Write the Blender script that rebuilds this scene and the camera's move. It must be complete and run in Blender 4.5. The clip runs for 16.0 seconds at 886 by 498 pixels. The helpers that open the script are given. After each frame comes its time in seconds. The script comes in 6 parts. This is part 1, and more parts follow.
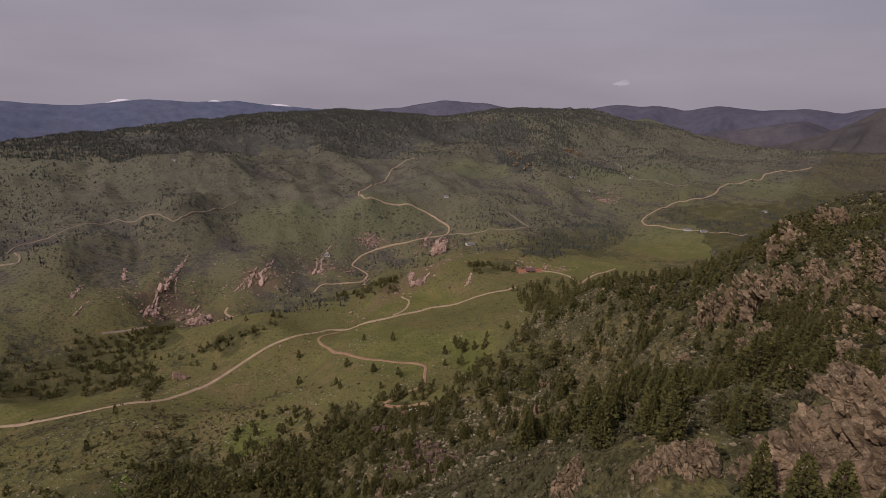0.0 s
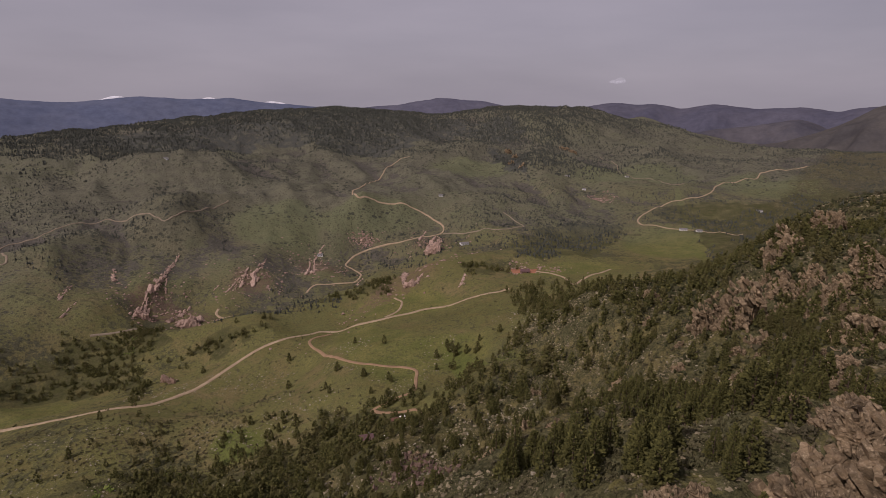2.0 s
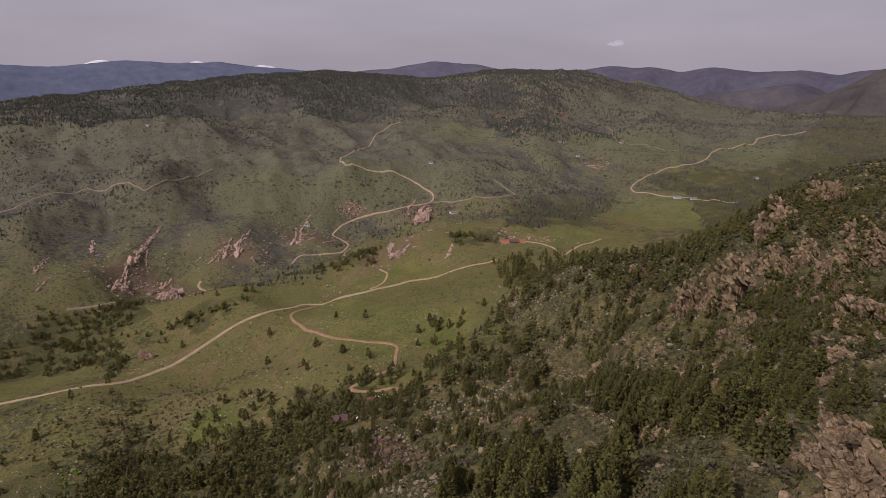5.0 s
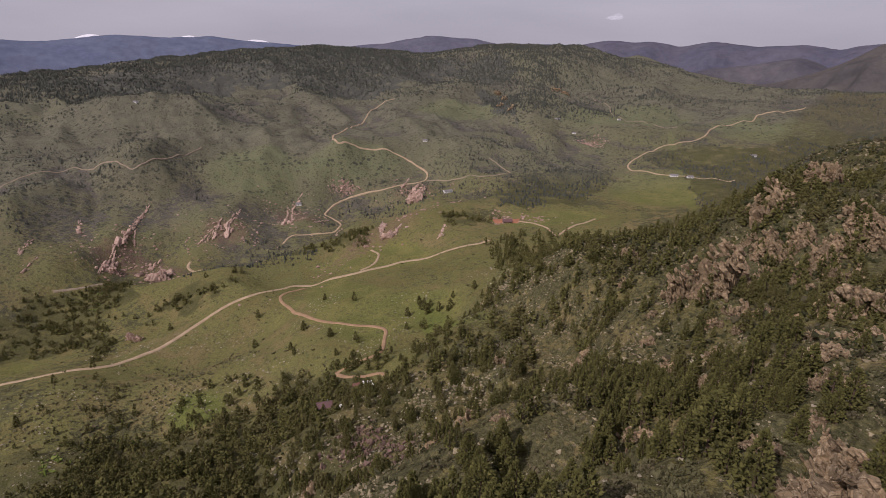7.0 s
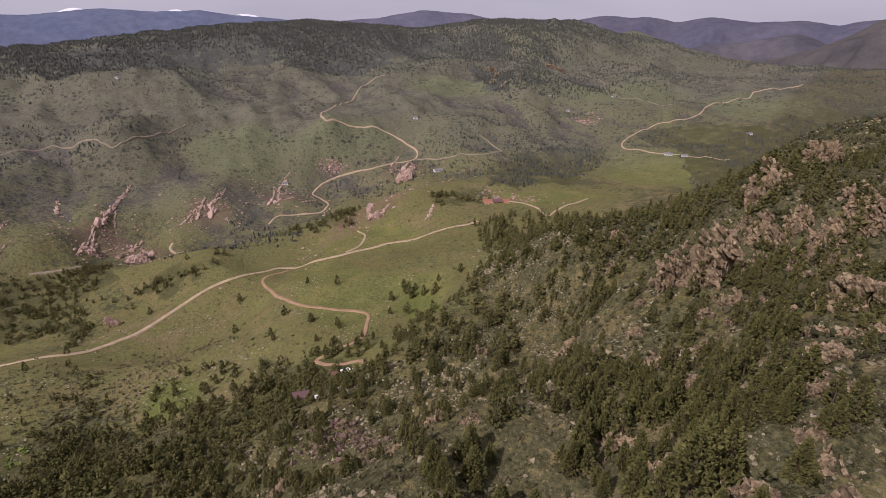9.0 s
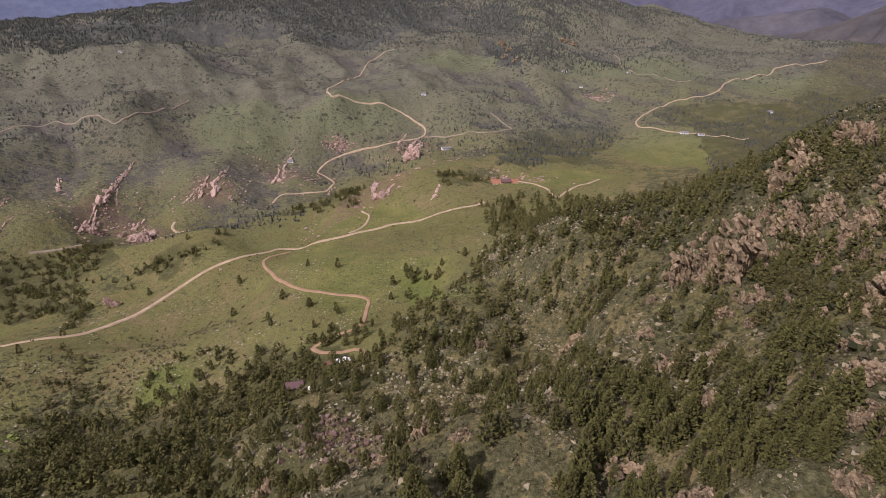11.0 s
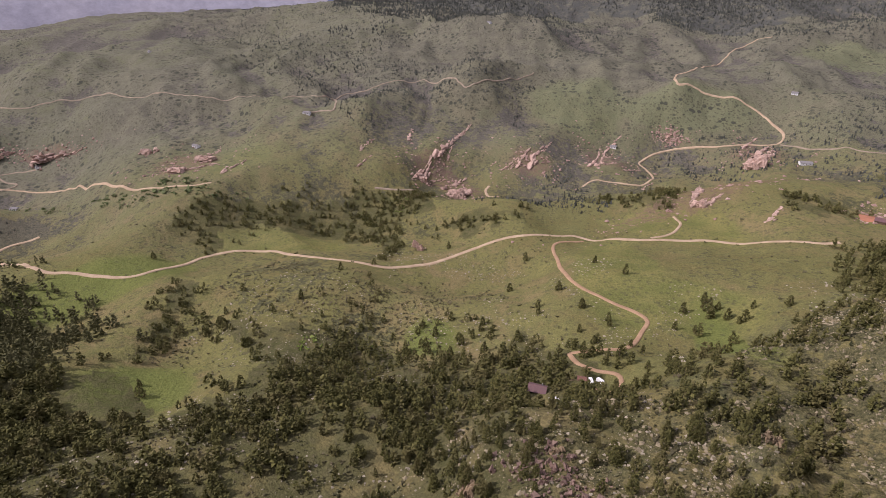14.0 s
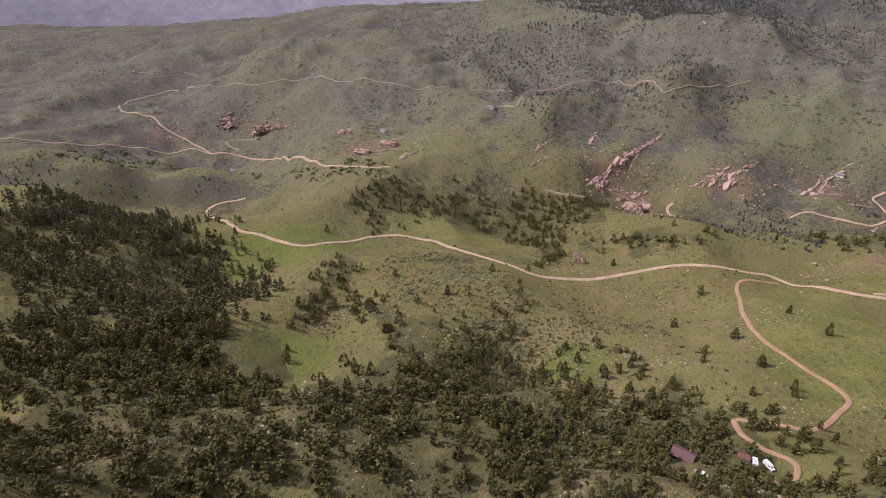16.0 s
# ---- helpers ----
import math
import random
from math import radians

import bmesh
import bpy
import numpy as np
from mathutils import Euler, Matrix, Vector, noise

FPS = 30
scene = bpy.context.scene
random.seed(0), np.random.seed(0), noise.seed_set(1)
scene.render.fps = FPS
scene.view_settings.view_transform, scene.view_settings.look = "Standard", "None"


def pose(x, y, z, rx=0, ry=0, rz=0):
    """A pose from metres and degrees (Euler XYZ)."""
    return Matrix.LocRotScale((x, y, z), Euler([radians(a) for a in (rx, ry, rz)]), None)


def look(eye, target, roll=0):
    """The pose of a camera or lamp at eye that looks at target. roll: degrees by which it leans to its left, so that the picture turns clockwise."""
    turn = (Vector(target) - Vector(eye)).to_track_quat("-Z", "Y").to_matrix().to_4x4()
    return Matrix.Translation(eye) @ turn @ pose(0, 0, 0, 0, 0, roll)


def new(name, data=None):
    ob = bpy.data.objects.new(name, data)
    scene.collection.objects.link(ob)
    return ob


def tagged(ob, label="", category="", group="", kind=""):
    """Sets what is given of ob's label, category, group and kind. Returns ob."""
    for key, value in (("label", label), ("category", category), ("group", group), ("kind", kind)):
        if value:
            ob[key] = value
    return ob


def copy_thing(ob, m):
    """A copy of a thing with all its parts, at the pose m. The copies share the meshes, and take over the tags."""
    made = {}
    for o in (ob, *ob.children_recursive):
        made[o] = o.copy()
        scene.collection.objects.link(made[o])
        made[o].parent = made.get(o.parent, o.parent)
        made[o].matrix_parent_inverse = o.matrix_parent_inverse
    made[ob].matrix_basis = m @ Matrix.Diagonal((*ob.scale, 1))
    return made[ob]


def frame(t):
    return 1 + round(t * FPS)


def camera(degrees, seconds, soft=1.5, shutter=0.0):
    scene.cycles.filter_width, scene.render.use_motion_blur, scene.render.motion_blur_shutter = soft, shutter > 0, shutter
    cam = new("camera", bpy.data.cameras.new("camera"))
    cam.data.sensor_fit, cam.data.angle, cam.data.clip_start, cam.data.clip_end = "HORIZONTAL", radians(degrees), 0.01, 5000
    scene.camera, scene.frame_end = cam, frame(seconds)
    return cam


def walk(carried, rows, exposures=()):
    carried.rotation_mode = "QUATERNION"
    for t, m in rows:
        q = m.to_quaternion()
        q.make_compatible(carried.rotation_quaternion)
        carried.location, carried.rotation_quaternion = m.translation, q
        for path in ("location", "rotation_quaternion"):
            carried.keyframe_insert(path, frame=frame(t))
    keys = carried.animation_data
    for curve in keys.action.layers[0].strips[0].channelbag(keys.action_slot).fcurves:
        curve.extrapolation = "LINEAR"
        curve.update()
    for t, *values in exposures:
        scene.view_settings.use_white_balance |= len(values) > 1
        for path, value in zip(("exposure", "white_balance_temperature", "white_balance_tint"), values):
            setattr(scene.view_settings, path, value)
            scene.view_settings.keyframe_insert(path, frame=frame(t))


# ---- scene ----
cam = camera(77.50, 16.0, soft=0.85)
PATH = [
    (0.0, pose(-3.51, -3.47, 300.12, 75.864, -0.083, -0.028)),
    (0.5, pose(-2.51, -1.66, 301.31, 75.843, -0.047, -0.090)),
    (1.0, pose(-1.83, 0.43, 301.84, 75.856, -0.088, -0.174)),
    (1.5, pose(-0.75, 2.85, 302.07, 75.801, -0.145, -0.278)),
    (2.0, pose(0.96, 6.06, 302.17, 75.609, -0.168, -0.380)),
    (2.5, pose(3.09, 9.53, 302.30, 75.238, -0.130, -0.474)),
    (3.0, pose(5.20, 13.09, 301.69, 74.663, -0.125, -0.555)),
    (3.5, pose(7.73, 16.64, 301.48, 74.065, -0.098, -0.617)),
    (4.0, pose(10.31, 20.09, 301.47, 73.409, -0.069, -0.664)),
    (6.5, pose(20.21, 34.33, 302.26, 70.375, -0.064, -1.012)),
    (7.0, pose(22.23, 37.45, 302.19, 69.791, -0.059, -1.044)),
    (7.5, pose(24.30, 41.01, 301.84, 69.228, -0.089, -1.065)),
    (8.0, pose(26.63, 45.32, 300.75, 68.678, -0.147, -1.094)),
    (8.5, pose(28.99, 49.61, 299.73, 68.139, -0.154, -1.377)),
    (9.0, pose(31.16, 53.64, 299.18, 67.579, -0.174, -1.569)),
    (11.5, pose(38.63, 77.34, 296.40, 64.734, -0.159, -0.224)),
    (12.0, pose(39.30, 82.64, 296.08, 64.364, -0.183, -0.292)),
    (12.5, pose(39.75, 88.02, 295.82, 64.257, -0.210, -0.367)),
    (13.0, pose(39.79, 93.81, 295.46, 64.140, -0.325, 3.146)),
    (13.5, pose(39.61, 100.40, 294.80, 63.746, -0.516, 15.586)),
    (14.0, pose(39.53, 107.78, 293.67, 63.112, -0.526, 33.791)),
    (14.5, pose(39.21, 115.25, 292.41, 62.804, -0.517, 43.954)),
    (15.0, pose(37.95, 122.23, 291.32, 62.671, -0.500, 49.226)),
    (15.5, pose(35.75, 128.53, 290.50, 62.634, -0.439, 52.125)),
    (16.0, pose(33.11, 134.50, 289.89, 62.635, -0.356, 53.403)),
]
walk(cam, PATH, exposures=[(0, -0.22, 6200, 29), (4, -0.06, 6150, 28), (7, 0.28, 6000, 27), (9, 0.5, 5860, 29), (12.5, 0.77, 5800, 29), (16, 0.82, 5800, 30)])

# ---- light ----
world = bpy.data.worlds.new("sky")
scene.world = world
world.use_nodes = True
wn, wl = world.node_tree.nodes, world.node_tree.links


def wnode(kind, **sockets):
    n = wn.new(kind)
    for key, value in sockets.items():
        n.inputs[key].default_value = value
    return n


sky = wn.new("ShaderNodeTexSky")
sky.sky_type, sky.sun_disc = "NISHITA", False
sky.sun_elevation, sky.sun_rotation = radians(43.7), radians(-132)
sky.dust_density, sky.ozone_density = 4.0, 2.0
coord = wn.new("ShaderNodeTexCoord")
stretch = wn.new("ShaderNodeMapping")
stretch.inputs["Scale"].default_value = (1.0, 1.0, 5.0)
cloud_noise = wnode("ShaderNodeTexNoise", Scale=2.2, Detail=5.0, Roughness=0.5)
cloud_ramp = wn.new("ShaderNodeValToRGB")
cloud_ramp.color_ramp.elements[0].position, cloud_ramp.color_ramp.elements[0].color = 0.25, (3.86, 3.74, 3.79, 1)
cloud_ramp.color_ramp.elements[1].position, cloud_ramp.color_ramp.elements[1].color = 0.75, (5.0, 4.78, 4.75, 1)
veil = wn.new("ShaderNodeMix")
veil.data_type = "RGBA"
veil.inputs["Factor"].default_value = 0.86
wl.new(coord.outputs["Generated"], stretch.inputs["Vector"])
wl.new(stretch.outputs["Vector"], cloud_noise.inputs["Vector"])
wl.new(cloud_noise.outputs["Fac"], cloud_ramp.inputs["Fac"])
wl.new(sky.outputs[0], veil.inputs["A"])
wl.new(cloud_ramp.outputs["Color"], veil.inputs["B"])
back = wn["Background"]
back.inputs["Strength"].default_value = 0.087
wl.new(veil.outputs["Result"], back.inputs["Color"])

sun = new("sun", bpy.data.lights.new("sun", "SUN"))
sun.data.energy, sun.data.angle, sun.data.color = 2.5, radians(1.5), (1.0, 0.92, 0.80)
sun.matrix_world = look((-760, -690, 980), (0, 0, 0))


# ---- materials ----
class Shade:
    """A small builder of node materials."""

    def __init__(self, name, rough=0.9, gloss=0.15):
        self.mat = bpy.data.materials.new(name)
        self.mat.use_nodes = True
        self.nodes, self.links = self.mat.node_tree.nodes, self.mat.node_tree.links
        self.bsdf = self.nodes["Principled BSDF"]
        self.bsdf.inputs["Roughness"].default_value = rough
        self.bsdf.inputs["Specular IOR Level"].default_value = gloss
        self.place = self.nodes.new("ShaderNodeTexCoord").outputs["Object"]

    def put(self, node, key, value):
        if isinstance(value, bpy.types.NodeSocket):
            self.links.new(value, node.inputs[key])
        else:
            node.inputs[key].default_value = value

    def noise(self, size, detail=4.0, rough=0.55, place=None):
        n = self.nodes.new("ShaderNodeTexNoise")
        self.put(n, "Vector", place or self.place)
        n.inputs["Scale"].default_value, n.inputs["Detail"].default_value = 1 / size, detail
        n.inputs["Roughness"].default_value = rough
        return n.outputs["Fac"]

    def cells(self, size, feature="F1"):
        n = self.nodes.new("ShaderNodeTexVoronoi")
        n.feature = feature
        self.put(n, "Vector", self.place)
        n.inputs["Scale"].default_value = 1 / size
        return n.outputs["Distance"]

    def attribute(self, name):
        n = self.nodes.new("ShaderNodeAttribute")
        n.attribute_name = name
        return n.outputs["Fac"]

    def range(self, value, a, b, low=0.0, high=1.0):
        n = self.nodes.new("ShaderNodeMapRange")
        n.interpolation_type = "SMOOTHSTEP"
        self.put(n, "Value", value)
        for key, v in (("From Min", a), ("From Max", b), ("To Min", low), ("To Max", high)):
            n.inputs[key].default_value = v
        return n.outputs["Result"]

    def maths(self, kind, a, b):
        n = self.nodes.new("ShaderNodeMath")
        n.operation = kind
        self.put(n, 0, a)
        self.put(n, 1, b)
        return n.outputs[0]

    def mix(self, fac, a, b, blend="MIX"):
        n = self.nodes.new("ShaderNodeMix")
        n.data_type, n.blend_type = "RGBA", blend
        self.put(n, "Factor", fac)
        self.put(n, "A", (*a, 1) if isinstance(a, tuple) else a)
        self.put(n, "B", (*b, 1) if isinstance(b, tuple) else b)
        return n.outputs["Result"]

    def vary(self, colour, value, amount):
        """colour, lighter and darker by value round 0.5."""
        grey = self.range(value, 0.0, 1.0, 1 - amount, 1 + amount)
        n = self.nodes.new("ShaderNodeVectorMath")
        n.operation = "SCALE"
        self.put(n, 0, (colour if not isinstance(colour, tuple) else colour))
        self.put(n, "Scale", grey)
        return n.outputs[0]

    def done(self, colour, relief=None, depth=0.3, reach=1.0):
        self.put(self.bsdf, "Base Color", (*colour, 1) if isinstance(colour, tuple) else colour)
        if relief is not None:
            b = self.nodes.new("ShaderNodeBump")
            b.inputs["Strength"].default_value, b.inputs["Distance"].default_value = depth, reach
            self.put(b, "Height", relief)
            self.links.new(b.outputs["Normal"], self.bsdf.inputs["Normal"])
        return self.mat


def ground_material():
    s = Shade("hillside_ground", 0.95, 0.03)
    wide, mid, fine, tiny = s.noise(150), s.noise(26, 6, 0.68), s.noise(6.5, 6, 0.75), s.noise(1.4, 4, 0.75)
    dry = s.mix(s.range(wide, 0.35, 0.65), (0.146, 0.130, 0.048), (0.190, 0.154, 0.070))
    dry = s.mix(s.range(mid, 0.42, 0.62), dry, (0.102, 0.105, 0.045))
    # Far dry ground, grass, scrub and forest floor carry painted haze, greyer and paler.
    sage_haze = s.mix(s.range(mid, 0.4, 0.62), (0.138, 0.137, 0.099), (0.118, 0.112, 0.086))
    dry = s.mix(s.range(s.attribute("sage_haze"), 0.0, 1.0, 0.0, 0.85), dry, sage_haze)
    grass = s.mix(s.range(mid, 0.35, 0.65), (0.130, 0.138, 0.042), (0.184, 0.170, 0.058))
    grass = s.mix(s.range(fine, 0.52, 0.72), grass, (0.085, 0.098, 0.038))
    grass = s.mix(s.range(s.attribute("sage_haze"), 0.0, 0.8, 0.0, 0.75), grass, (0.138, 0.146, 0.093))
    grass = s.mix(s.range(s.maths("ADD", s.attribute("lush"), s.maths("MULTIPLY", s.maths("SUBTRACT", mid, 0.5), 1.6)), 0.2, 1.2, 0.0, 0.6), grass, (0.108, 0.140, 0.033))
    lush = s.maths("ADD", s.attribute("meadow"), s.maths("MULTIPLY", s.maths("SUBTRACT", mid, 0.5), 1.1))
    col = s.mix(s.range(lush, 0.3, 0.75), dry, grass)
    scrub = s.mix(s.range(s.attribute("sage_haze"), 0.1, 0.6), (0.084, 0.082, 0.042), (0.104, 0.095, 0.079))
    scrub = s.vary(scrub, s.noise(2.2, 5, 0.75), 0.6)
    patch = s.maths("ADD", s.attribute("scrub"), s.maths("MULTIPLY", s.maths("SUBTRACT", fine, 0.5), 1.7))
    patch = s.maths("ADD", patch, s.maths("MULTIPLY", s.maths("SUBTRACT", mid, 0.5), 1.2))
    col = s.mix(s.range(patch, 0.53, 0.68, 0, 0.9), col, scrub)
    dots = s.maths("MULTIPLY", s.range(s.cells(13.0), 0.24, 0.36, 1.0, 0.0), s.range(s.noise(90, 4, 0.6), 0.4, 0.58))
    dots = s.maths("MULTIPLY", dots, s.range(s.attribute("sage_haze"), 0.1, 0.7, 0.0, 0.9))
    col = s.mix(dots, col, (0.055, 0.058, 0.042))
    bits = s.maths("MULTIPLY", s.range(s.cells(5.2), 0.22, 0.4, 1.0, 0.0), s.range(s.noise(45, 5, 0.7), 0.36, 0.52))
    bits = s.maths("MULTIPLY", bits, s.range(s.attribute("sage_haze"), 0.05, 0.5, 0.35, 0.7))
    col = s.mix(bits, col, (0.052, 0.052, 0.036))
    floor = s.mix(s.range(fine, 0.35, 0.65), (0.062, 0.065, 0.024), (0.106, 0.098, 0.045))
    floor = s.mix(s.range(s.attribute("sage_haze"), 0.3, 0.8), floor, (0.080, 0.082, 0.070))
    under = s.maths("ADD", s.attribute("wooded"), s.maths("MULTIPLY", s.maths("SUBTRACT", mid, 0.5), 2.0))
    col = s.mix(s.range(under, 0.35, 0.95), col, floor)
    red = s.mix(s.range(fine, 0.35, 0.65), (0.235, 0.138, 0.098), (0.160, 0.104, 0.076))
    bare = s.maths("ADD", s.attribute("red"), s.maths("MULTIPLY", s.maths("SUBTRACT", fine, 0.5), 2.6))
    col = s.mix(s.range(bare, 0.75, 1.15, 0, 0.6), col, red)
    stone = s.mix(s.range(tiny, 0.35, 0.65), (0.285, 0.235, 0.162), (0.165, 0.135, 0.094))
    stony = s.maths("ADD", s.attribute("rocky"), s.maths("MULTIPLY", s.maths("SUBTRACT", s.noise(2.0, 7, 0.8), 0.5), 3.0))
    col = s.mix(s.range(stony, 0.85, 1.02, 0, 0.95), col, stone)
    litter = s.mix(s.range(tiny, 0.38, 0.62), (0.047, 0.046, 0.019), (0.108, 0.096, 0.042))
    col = s.mix(s.range(s.maths("ADD", s.attribute("rocky"), s.maths("MULTIPLY", s.maths("SUBTRACT", fine, 0.5), 1.8)), 0.3, 0.9, 0, 0.85), col, litter)
    col = s.mix(s.range(stony, 0.85, 1.02, 0, 0.95), col, stone)
    straw = s.range(s.noise(0.9, 5, 0.85), 0.6, 0.68, 0, 0.55)
    col = s.mix(straw, col, (0.24, 0.20, 0.12))
    col = s.vary(col, tiny, 0.55)
    relief = s.maths("ADD", s.maths("MULTIPLY", fine, 2.2), s.maths("MULTIPLY", tiny, 0.7))
    relief = s.maths("ADD", relief, s.maths("MULTIPLY", mid, 3.0))
    return s.done(col, relief, 0.8, 1.0)


def road_material(name, a, b):
    s = Shade(name, 0.95, 0.05)
    worn = s.noise(9, 5, 0.65)
    col = s.mix(s.range(worn, 0.35, 0.65), a, b)
    return s.done(s.vary(col, s.noise(0.8, 3), 0.15), s.noise(0.6, 3), 0.3, 0.1)


def leaf_material(name, a, b, c):
    s = Shade(name, 0.8, 0.12)
    geo = s.nodes.new("ShaderNodeNewGeometry").outputs["Random Per Island"]
    col = s.mix(geo, a, b)
    col = s.mix(s.range(s.noise(14, 2), 0.45, 0.65), col, c)
    return s.done(s.vary(col, s.noise(0.35, 3, 0.7), 0.6), s.noise(0.25, 3, 0.7), 0.8, 0.3)


def rock_material(name, a, b, c):
    s = Shade(name, 0.9, 0.1)
    who = s.nodes.new("ShaderNodeObjectInfo").outputs["Random"]
    s.place = s.nodes.new("ShaderNodeNewGeometry").outputs["Position"]
    swirl = s.nodes.new("ShaderNodeTexNoise")
    s.put(swirl, "Vector", s.place)
    swirl.inputs["Scale"].default_value, swirl.inputs["Detail"].default_value = 0.5, 4.0
    lean = s.nodes.new("ShaderNodeMapping")
    lean.inputs["Rotation"].default_value = (radians(20), radians(-38), radians(25))
    lean.inputs["Scale"].default_value = (0.3, 1.0, 1.9)
    s.put(lean, "Vector", s.place)
    shift = s.nodes.new("ShaderNodeVectorMath")
    shift.operation = "SCALE"
    s.put(shift, 0, swirl.outputs["Color"])
    s.put(shift, "Scale", 0.7)
    wobble = s.nodes.new("ShaderNodeVectorMath")
    wobble.operation = "ADD"
    s.put(wobble, 0, lean.outputs[0])
    s.put(wobble, 1, shift.outputs[0])

    def joints(scale, width):
        n = s.nodes.new("ShaderNodeTexVoronoi")
        n.feature = "DISTANCE_TO_EDGE"
        s.put(n, "Vector", wobble.outputs[0])
        n.inputs["Scale"].default_value = scale
        return s.range(n.outputs["Distance"], 0.0, width)

    coarse, fine = joints(0.30, 0.03), joints(1.0, 0.04)
    col = s.mix(s.range(s.noise(3.2, 5, 0.65), 0.38, 0.62), a, b)
    col = s.mix(s.range(s.noise(0.9, 6, 0.75), 0.5, 0.66), col, c)
    col = s.mix(s.range(s.noise(1.7, 6, 0.8), 0.60, 0.74, 0, 0.5), col, (0.12, 0.105, 0.075))
    col = s.mix(s.range(coarse, 0.0, 1.0, 0.28, 0.0), col, (0.045, 0.034, 0.026))
    col = s.mix(s.range(fine, 0.0, 1.0, 0.2, 0.0), col, (0.060, 0.046, 0.034))
    col = s.vary(col, who, 0.2)
    relief = s.maths("ADD", s.maths("MULTIPLY", coarse, 1.1), s.maths("MULTIPLY", fine, 0.5))
    relief = s.maths("ADD", relief, s.maths("MULTIPLY", s.noise(1.1, 8, 0.85), 1.3))
    return s.done(col, relief, 0.7, 0.5)


def stone_material(name, a, b):
    s = Shade(name, 0.9, 0.1)
    geo = s.nodes.new("ShaderNodeNewGeometry").outputs["Random Per Island"]
    col = s.mix(geo, a, b)
    return s.done(s.vary(col, s.noise(0.5, 4, 0.7), 0.3), s.noise(0.3, 4, 0.7), 0.8, 0.2)


def plain_material(name, colour, rough=0.6, gloss=0.3, metal=0.0, grain=0.12, size=0.6):
    s = Shade(name, rough, gloss)
    s.bsdf.inputs["Metallic"].default_value = metal
    return s.done(s.vary(colour, s.noise(size, 4, 0.6), grain), s.noise(size * 0.5, 3), 0.15, 0.05)


GROUND = ground_material()
ROAD = road_material("graded_dirt_road", (0.42, 0.32, 0.205), (0.33, 0.245, 0.155))
TRACK = road_material("worn_dirt_track", (0.29, 0.235, 0.165), (0.215, 0.172, 0.12))
RED_ROAD = road_material("red_dirt_track", (0.35, 0.232, 0.136), (0.28, 0.184, 0.108))
PINE = leaf_material("pine_needles", (0.060, 0.061, 0.019), (0.120, 0.113, 0.034), (0.110, 0.098, 0.036))
JUNIPER = leaf_material("juniper_scrub", (0.038, 0.042, 0.018), (0.074, 0.074, 0.032), (0.082, 0.072, 0.040))
# Far pines: haze put into the needle colour, greyer and bluer than near ones.
FAR_PINE = leaf_material("hazed_pine", (0.060, 0.064, 0.052), (0.088, 0.091, 0.070), (0.074, 0.078, 0.062))
DARK_PINE = leaf_material("shaded_conifer", (0.068, 0.069, 0.028), (0.118, 0.113, 0.045), (0.100, 0.095, 0.040))
OAK = leaf_material("oak_scrub", (0.078, 0.077, 0.036), (0.130, 0.121, 0.058), (0.124, 0.106, 0.058))
COTTONWOOD = leaf_material("young_leaves", (0.085, 0.108, 0.042), (0.13, 0.155, 0.060), (0.105, 0.122, 0.052))
WILLOW = leaf_material("spring_leaves", (0.12, 0.16, 0.03), (0.17, 0.2, 0.05), (0.14, 0.18, 0.04))
BARE_TWIGS = leaf_material("bare_twigs", (0.15, 0.10, 0.075), (0.22, 0.15, 0.115), (0.18, 0.125, 0.095))
BARK = plain_material("pine_bark", (0.10, 0.07, 0.05), 0.9, 0.1, grain=0.4, size=0.4)
GRANITE = rock_material("weathered_granite", (0.31, 0.226, 0.132), (0.185, 0.138, 0.082), (0.43, 0.335, 0.21))
SANDSTONE = rock_material("red_sandstone", (0.47, 0.325, 0.25), (0.36, 0.245, 0.185), (0.56, 0.45, 0.365))
ROOF_METAL = plain_material("brown_metal_roof", (0.13, 0.07, 0.065), 0.55, 0.4, 0.0, 0.2, 1.5)
WALL_WOOD = plain_material("stained_timber_wall", (0.13, 0.085, 0.055), 0.8, 0.2, grain=0.3)
WHITE_PAINT = plain_material("white_paint", (0.72, 0.71, 0.68), 0.45, 0.5, grain=0.08)
GREY_ROOF = plain_material("grey_shingle_roof", (0.20, 0.19, 0.18), 0.85, 0.2, grain=0.3)
DARK_GLASS = plain_material("dark_window_glass", (0.02, 0.022, 0.025), 0.08, 0.8, grain=0.1)
RUBBER = plain_material("black_rubber", (0.02, 0.02, 0.02), 0.8, 0.3)
RED_EARTH = road_material("bare_red_earth", (0.36, 0.165, 0.095), (0.29, 0.135, 0.08))
RUST = plain_material("rusty_scrap", (0.17, 0.09, 0.065), 0.9, 0.2, grain=0.5, size=0.5)


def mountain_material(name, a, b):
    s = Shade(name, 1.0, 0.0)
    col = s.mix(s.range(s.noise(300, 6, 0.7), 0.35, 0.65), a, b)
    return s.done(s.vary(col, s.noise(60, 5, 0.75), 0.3))


